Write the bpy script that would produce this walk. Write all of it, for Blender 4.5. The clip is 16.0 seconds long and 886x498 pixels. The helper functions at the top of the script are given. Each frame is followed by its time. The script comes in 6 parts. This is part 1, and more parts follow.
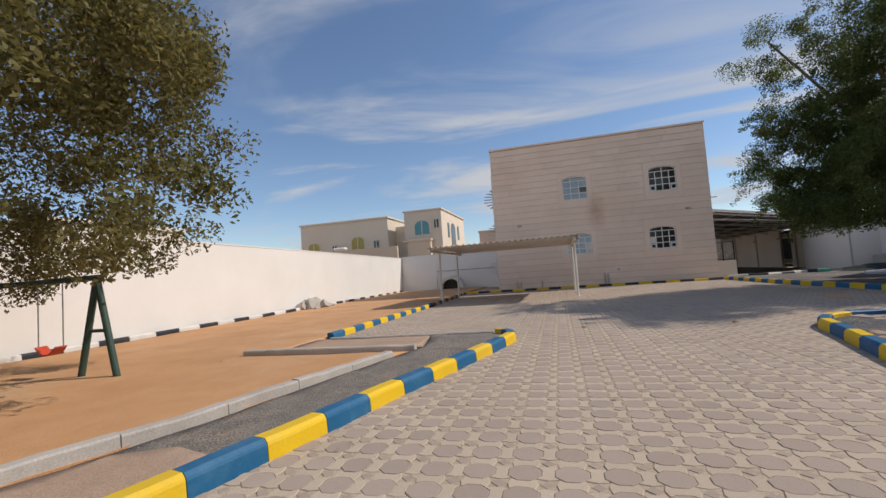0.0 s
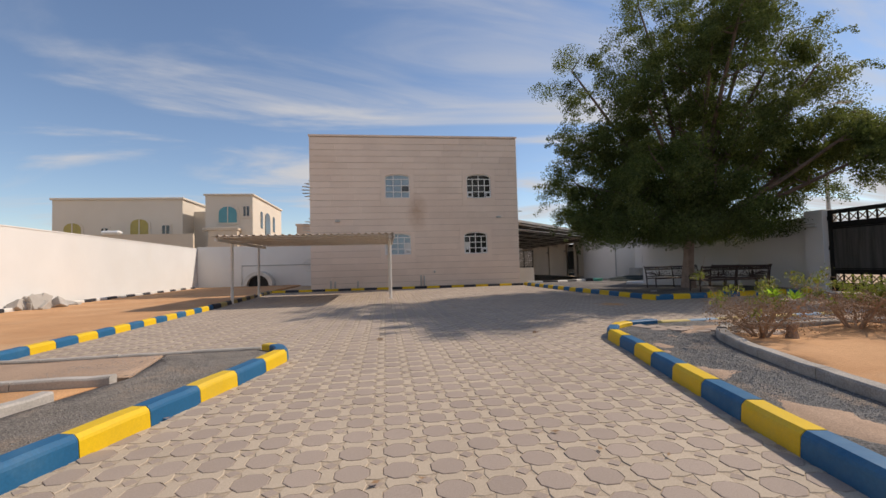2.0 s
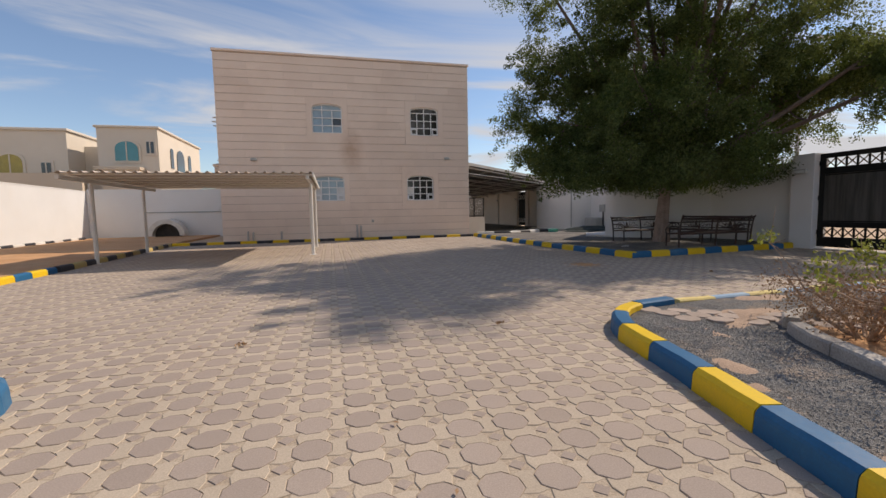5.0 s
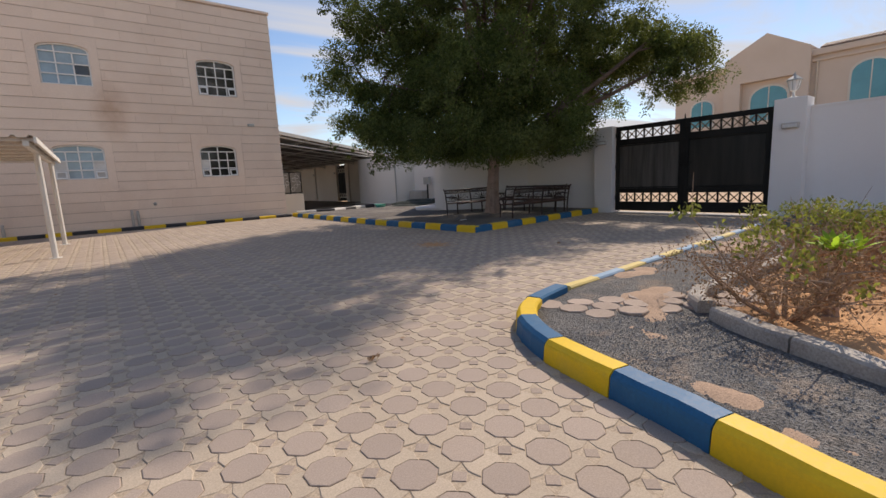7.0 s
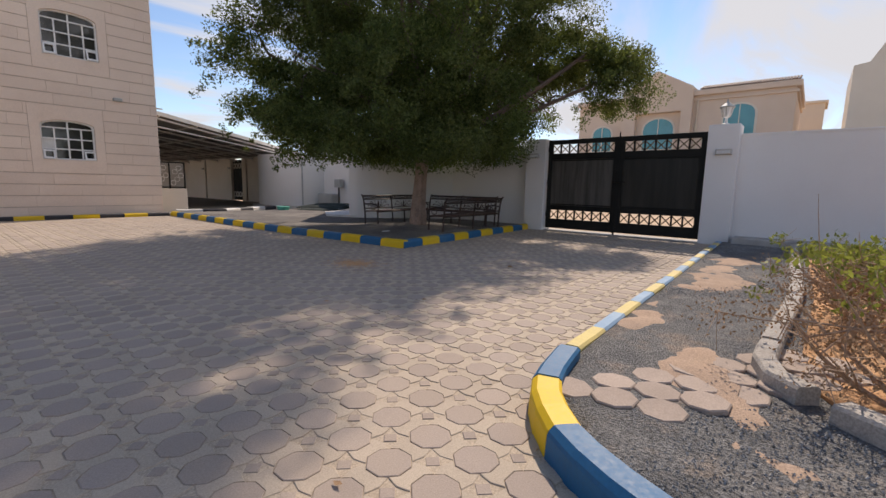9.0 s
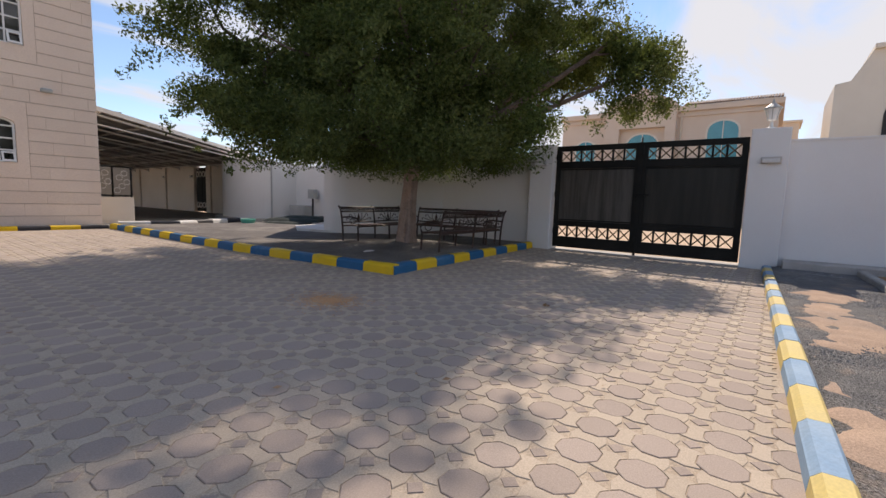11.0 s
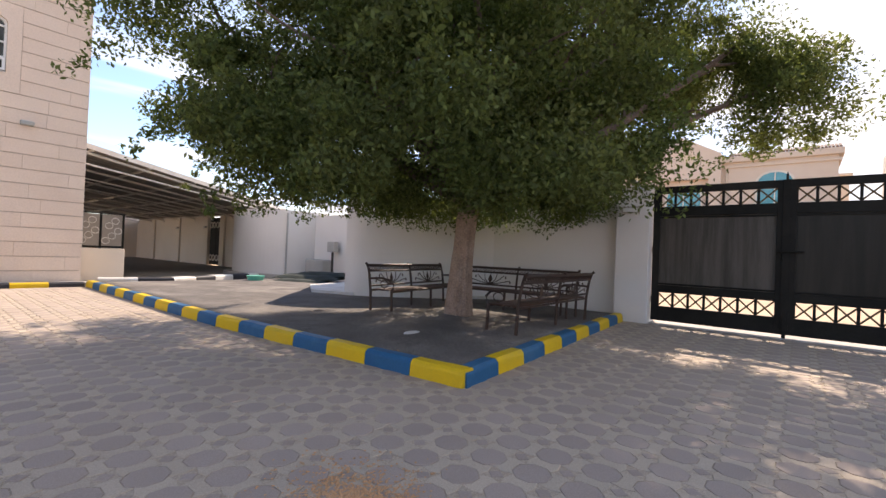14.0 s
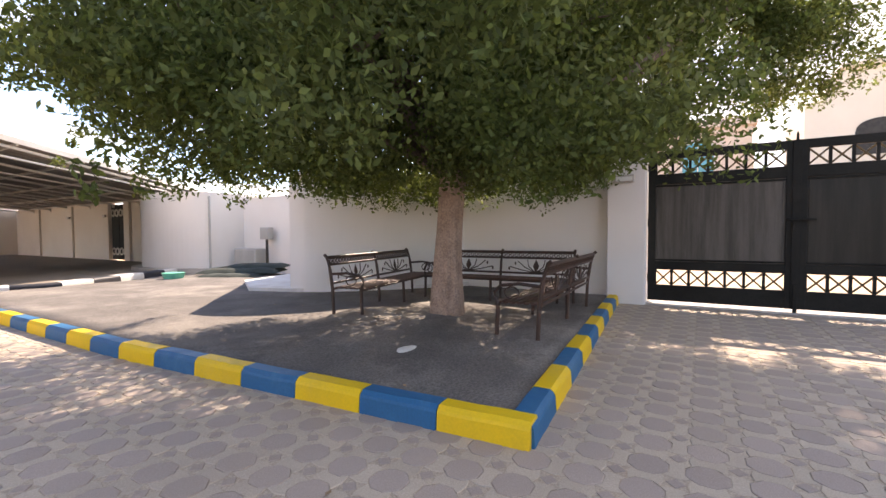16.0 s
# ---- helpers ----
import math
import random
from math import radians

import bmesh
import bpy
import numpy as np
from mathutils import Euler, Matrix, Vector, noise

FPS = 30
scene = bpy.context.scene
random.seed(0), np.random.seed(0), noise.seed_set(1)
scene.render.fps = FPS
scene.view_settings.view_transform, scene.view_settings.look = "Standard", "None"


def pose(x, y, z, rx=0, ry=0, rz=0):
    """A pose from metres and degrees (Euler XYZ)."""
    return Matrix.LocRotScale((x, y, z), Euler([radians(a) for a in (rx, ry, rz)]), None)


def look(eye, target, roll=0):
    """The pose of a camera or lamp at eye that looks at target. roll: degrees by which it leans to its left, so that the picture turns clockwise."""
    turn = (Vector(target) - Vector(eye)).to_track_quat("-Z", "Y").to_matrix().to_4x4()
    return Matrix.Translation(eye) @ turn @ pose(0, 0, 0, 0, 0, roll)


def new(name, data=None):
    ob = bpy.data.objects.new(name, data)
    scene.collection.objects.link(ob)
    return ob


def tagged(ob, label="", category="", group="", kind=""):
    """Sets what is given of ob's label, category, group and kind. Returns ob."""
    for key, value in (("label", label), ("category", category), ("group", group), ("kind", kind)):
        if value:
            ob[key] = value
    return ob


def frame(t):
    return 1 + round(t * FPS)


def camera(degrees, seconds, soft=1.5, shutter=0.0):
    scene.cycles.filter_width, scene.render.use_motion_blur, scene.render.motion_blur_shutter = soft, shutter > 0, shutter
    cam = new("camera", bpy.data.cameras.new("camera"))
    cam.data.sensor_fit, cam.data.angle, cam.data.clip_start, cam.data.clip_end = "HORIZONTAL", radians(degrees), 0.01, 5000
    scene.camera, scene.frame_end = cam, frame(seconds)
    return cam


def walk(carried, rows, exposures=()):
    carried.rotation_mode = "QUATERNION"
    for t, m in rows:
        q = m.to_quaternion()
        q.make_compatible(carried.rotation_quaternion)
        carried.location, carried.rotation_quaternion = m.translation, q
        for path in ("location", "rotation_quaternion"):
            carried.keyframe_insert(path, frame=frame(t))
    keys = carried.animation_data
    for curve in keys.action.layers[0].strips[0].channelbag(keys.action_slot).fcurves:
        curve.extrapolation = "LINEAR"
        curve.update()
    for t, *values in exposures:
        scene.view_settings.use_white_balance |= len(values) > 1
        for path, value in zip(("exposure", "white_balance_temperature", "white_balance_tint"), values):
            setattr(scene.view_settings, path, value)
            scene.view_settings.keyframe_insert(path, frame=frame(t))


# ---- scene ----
cam = camera(90.8, 16.0, soft=1.5)
EXPOSURES = [(0.0, -0.04, 6800, 13), (2.0, 0.06, 7150, 15), (3.0, 0.1, 7250, 15), (5.5, 0.14, 7200, 16), (8.5, 0.34, 7150, 17), (11.5, 0.56, 7100, 17), (13.0, 0.88, 7250, 18), (14.5, 1.4, 7450, 20), (15.3, 1.62, 7550, 21), (16.0, 1.95, 7700, 21)]
PATH = [
    (0, (1.191, 0.883, 1.358), (0.685, 2.814, 1.477), -4.0),
    (0.5, (1.316, 1.361, 1.36), (1.0, 3.33, 1.506), -1.0),
    (1, (1.436, 1.882, 1.324), (1.45, 3.878, 1.448), -0.9),
    (1.5, (1.575, 2.377, 1.301), (1.713, 4.368, 1.432), 0.2),
    (2, (1.709, 2.876, 1.308), (1.973, 4.857, 1.386), -1.5),
    (2.5, (1.876, 3.38, 1.358), (2.321, 5.33, 1.372), -4.3),
    (3, (2.059, 3.885, 1.369), (2.474, 5.842, 1.369), -0.5),
    (3.2, (2.108, 4.124, 1.366), (2.526, 6.08, 1.334), -1.4),
    (5.3, (2.581, 6.291, 1.354), (3.112, 8.211, 1.168), -1.0),
    (5.5, (2.584, 6.481, 1.337), (3.217, 8.368, 1.136), -0.7),
    (6, (2.698, 6.909, 1.343), (3.604, 8.674, 1.097), -1.7),
    (6.5, (2.862, 7.364, 1.366), (3.891, 9.055, 1.083), -1.5),
    (7, (2.919, 7.847, 1.394), (4.126, 9.411, 1.084), -2.7),
    (7.5, (3.109, 8.316, 1.4), (4.384, 9.828, 1.104), -1.6),
    (8, (3.286, 8.773, 1.375), (4.66, 10.194, 1.073), -0.1),
    (8.5, (3.503, 9.166, 1.353), (4.99, 10.466, 1.04), 0.3),
    (9, (3.801, 9.554, 1.361), (5.321, 10.823, 1.078), 1.1),
    (9.2, (3.901, 9.729, 1.347), (5.445, 10.968, 1.065), 1.2),
    (11.3, (5.399, 11.506, 1.267), (6.99, 12.699, 1.056), 1.7),
    (11.5, (5.552, 11.674, 1.265), (7.132, 12.884, 1.066), 1.8),
    (12, (5.904, 12.063, 1.277), (7.485, 13.273, 1.083), 1.9),
    (12.5, (6.263, 12.538, 1.278), (7.807, 13.8, 1.129), 2.3),
    (13, (6.534, 12.997, 1.261), (8.068, 14.277, 1.171), 2.2),
    (13.5, (6.848, 13.418, 1.247), (8.383, 14.699, 1.168), 2.1),
    (14, (7.089, 13.821, 1.29), (8.634, 15.09, 1.315), 2.3),
    (14.5, (7.268, 14.197, 1.304), (8.852, 15.409, 1.459), 1.8),
    (15, (7.499, 14.598, 1.408), (9.114, 15.716, 1.788), 1.9),
    (15.5, (7.671, 14.985, 1.418), (9.403, 15.946, 1.693), -0.1),
    (16, (7.896, 15.402, 1.384), (9.616, 16.421, 1.313), -0.3),
]
walk(cam, [(t, look(eye, target, roll)) for t, eye, target, roll in PATH], EXPOSURES)

# ---- sky, sun ----
SUN = Vector((1.04, 0.33, 1.0)).normalized()      # towards the sun
sun_data = bpy.data.lights.new("sun", "SUN")
sun_data.energy, sun_data.angle, sun_data.color = 3.5, radians(0.6), (1.0, 0.93, 0.82)
sun_ob = new("sun", sun_data)
sun_ob.matrix_world = look(SUN * 60, (0, 0, 0))

world = bpy.data.worlds.new("sky")
scene.world = world
world.use_nodes = True
wn, wl = world.node_tree.nodes, world.node_tree.links
wn.clear()


def wnode(kind, **kw):
    n = wn.new(kind)
    for k, v in kw.items():
        n.inputs[k].default_value = v
    return n


def wmath(op, a, b=None):
    n = wn.new("ShaderNodeMath")
    n.operation = op
    for i, v in enumerate((a, b)):
        if v is None:
            continue
        if isinstance(v, (int, float)):
            n.inputs[i].default_value = v
        else:
            wl.new(v, n.inputs[i])
    return n.outputs[0]


sky = wn.new("ShaderNodeTexSky")
sky.sky_type, sky.sun_disc = "NISHITA", False
sky.sun_elevation, sky.sun_rotation = math.asin(SUN.z), math.atan2(SUN.x, SUN.y)
sky.air_density, sky.dust_density, sky.ozone_density = 1.0, 0.0, 4.0
tc = wn.new("ShaderNodeTexCoord")
sep = wn.new("ShaderNodeSeparateXYZ")
wl.new(tc.outputs["Generated"], sep.inputs[0])
hz = wmath("ADD", wmath("MAXIMUM", sep.outputs[2], 0.0), 0.12)
cu, cv = wmath("DIVIDE", sep.outputs[0], hz), wmath("DIVIDE", sep.outputs[1], hz)
comb = wn.new("ShaderNodeCombineXYZ")
wl.new(cu, comb.inputs[0])
wl.new(cv, comb.inputs[1])
mp = wn.new("ShaderNodeMapping")
mp.inputs["Rotation"].default_value = (0, 0, radians(20))
mp.inputs["Scale"].default_value = (0.34, 0.85, 1.0)
mp.inputs["Location"].default_value = (0.4, 0.2, 0.0)
wl.new(comb.outputs[0], mp.inputs[0])
n1 = wnode("ShaderNodeTexNoise", Scale=1.2, Detail=10.0, Roughness=0.55, Distortion=1.1)
wl.new(mp.outputs[0], n1.inputs["Vector"])
n2 = wnode("ShaderNodeTexNoise", Scale=0.5, Detail=3.0, Roughness=0.5, Distortion=0.2)
wl.new(comb.outputs[0], n2.inputs["Vector"])
# thicker veil on the sunny east; unseen southern veil added to light the house
veil = wmath("MULTIPLY", wmath("SUBTRACT", wmath("MULTIPLY", sep.outputs[0], 0.75), wmath("MULTIPLY", sep.outputs[1], 0.35)), 0.14)
dens = wmath("ADD", wmath("ADD", wmath("MULTIPLY", n1.outputs[0], 0.95), wmath("MULTIPLY", n2.outputs[0], 0.32)), veil)
ramp = wn.new("ShaderNodeMapRange")
ramp.interpolation_type = "SMOOTHSTEP"
ramp.inputs["From Min"].default_value, ramp.inputs["From Max"].default_value = 0.55, 0.76
wl.new(dens, ramp.inputs["Value"])
cloud = wn.new("ShaderNodeRGB")
cloud.outputs[0].default_value = (4.2, 4.55, 5.0, 1)
mixc = wn.new("ShaderNodeMix")
mixc.data_type = "RGBA"
wl.new(ramp.outputs[0], mixc.inputs["Factor"])
wl.new(sky.outputs[0], mixc.inputs["A"])
wl.new(cloud.outputs[0], mixc.inputs["B"])
bg = wn.new("ShaderNodeBackground")
bg.inputs["Strength"].default_value = 0.127
wl.new(mixc.outputs["Result"], bg.inputs["Color"])
wout = wn.new("ShaderNodeOutputWorld")
wl.new(bg.outputs[0], wout.inputs["Surface"])

# ---- materials ----


def material(name, c1, c2, scale=3.0, rough=0.8, grain=60.0, grain_amt=0.25, bump=0.2, bump_d=0.004, metal=0.0,
             c3=None, stain=0.6, island=0.0, obj_random=0.0, spec=0.3, stretch=None):
    """Two colours mixed by broad noise, darkened and lightened by fine grain, optional stain colour at a third scale."""
    m = bpy.data.materials.new(name)
    m.use_nodes = True
    nt, ln = m.node_tree.nodes, m.node_tree.links
    b = nt["Principled BSDF"]
    b.inputs["Roughness"].default_value = rough
    b.inputs["Metallic"].default_value = metal
    b.inputs["Specular IOR Level"].default_value = spec
    geo = nt.new("ShaderNodeNewGeometry")
    where = geo.outputs["Position"]
    if stretch:
        mpn = nt.new("ShaderNodeMapping")
        mpn.inputs["Scale"].default_value = stretch
        ln.new(where, mpn.inputs[0])
        where = mpn.outputs[0]

    def noise_at(sc, detail=4.0, r=0.6):
        n = nt.new("ShaderNodeTexNoise")
        n.inputs["Scale"].default_value, n.inputs["Detail"].default_value, n.inputs["Roughness"].default_value = sc, detail, r
        ln.new(where, n.inputs["Vector"])
        return n.outputs[0]

    def rng(v, lo, hi, a=0.0, z=1.0):
        n = nt.new("ShaderNodeMapRange")
        n.inputs["From Min"].default_value, n.inputs["From Max"].default_value = lo, hi
        n.inputs["To Min"].default_value, n.inputs["To Max"].default_value = a, z
        ln.new(v, n.inputs["Value"])
        return n.outputs[0]

    def mix(f, a, bb, blend="MIX"):
        n = nt.new("ShaderNodeMix")
        n.data_type, n.blend_type = "RGBA", blend
        for key, v in (("Factor", f), ("A", a), ("B", bb)):
            if isinstance(v, tuple):
                n.inputs[key].default_value = (*v, 1) if len(v) == 3 else v
            elif isinstance(v, (int, float)):
                n.inputs[key].default_value = v
            else:
                ln.new(v, n.inputs[key])
        return n.outputs["Result"]

    col = mix(rng(noise_at(scale), 0.35, 0.65), c1, c2)
    if c3:
        col = mix(rng(noise_at(scale * 0.37 + 0.05, 6.0, 0.7), 0.52, 0.7, 0.0, stain), col, c3)
    g = noise_at(grain, 3.0)
    gv = nt.new("ShaderNodeCombineColor")
    gg = rng(g, 0.3, 0.7, 1 - grain_amt, 1 + grain_amt)
    for k in range(3):
        ln.new(gg, gv.inputs[k])
    col = mix(1.0, col, gv.outputs[0], "MULTIPLY")
    for amt, src in ((island, geo.outputs["Random Per Island"]), (obj_random, None)):
        if amt:
            if src is None:
                oi = nt.new("ShaderNodeObjectInfo")
                src = oi.outputs["Random"]
            rv = nt.new("ShaderNodeCombineColor")
            v = rng(src, 0, 1, 1 - amt, 1 + amt)
            for k in range(3):
                ln.new(v, rv.inputs[k])
            col = mix(1.0, col, rv.outputs[0], "MULTIPLY")
    ln.new(col, b.inputs["Base Color"])
    ln.new(rng(g, 0.3, 0.7, rough - 0.06, min(1.0, rough + 0.08)), b.inputs["Roughness"])
    if bump:
        bp = nt.new("ShaderNodeBump")
        bp.inputs["Strength"].default_value, bp.inputs["Distance"].default_value = bump, bump_d
        ln.new(g, bp.inputs["Height"])
        ln.new(bp.outputs[0], b.inputs["Normal"])
    return m


def glass(name, tint, rough=0.03):
    """A window pane before a dark or curtained room: glossy, tinted and not see-through at this distance."""
    m = material(name, tint, tuple(v * 0.75 for v in tint), scale=1.2, rough=rough, grain=8, grain_amt=0.06, bump=0.0, spec=0.9)
    return m


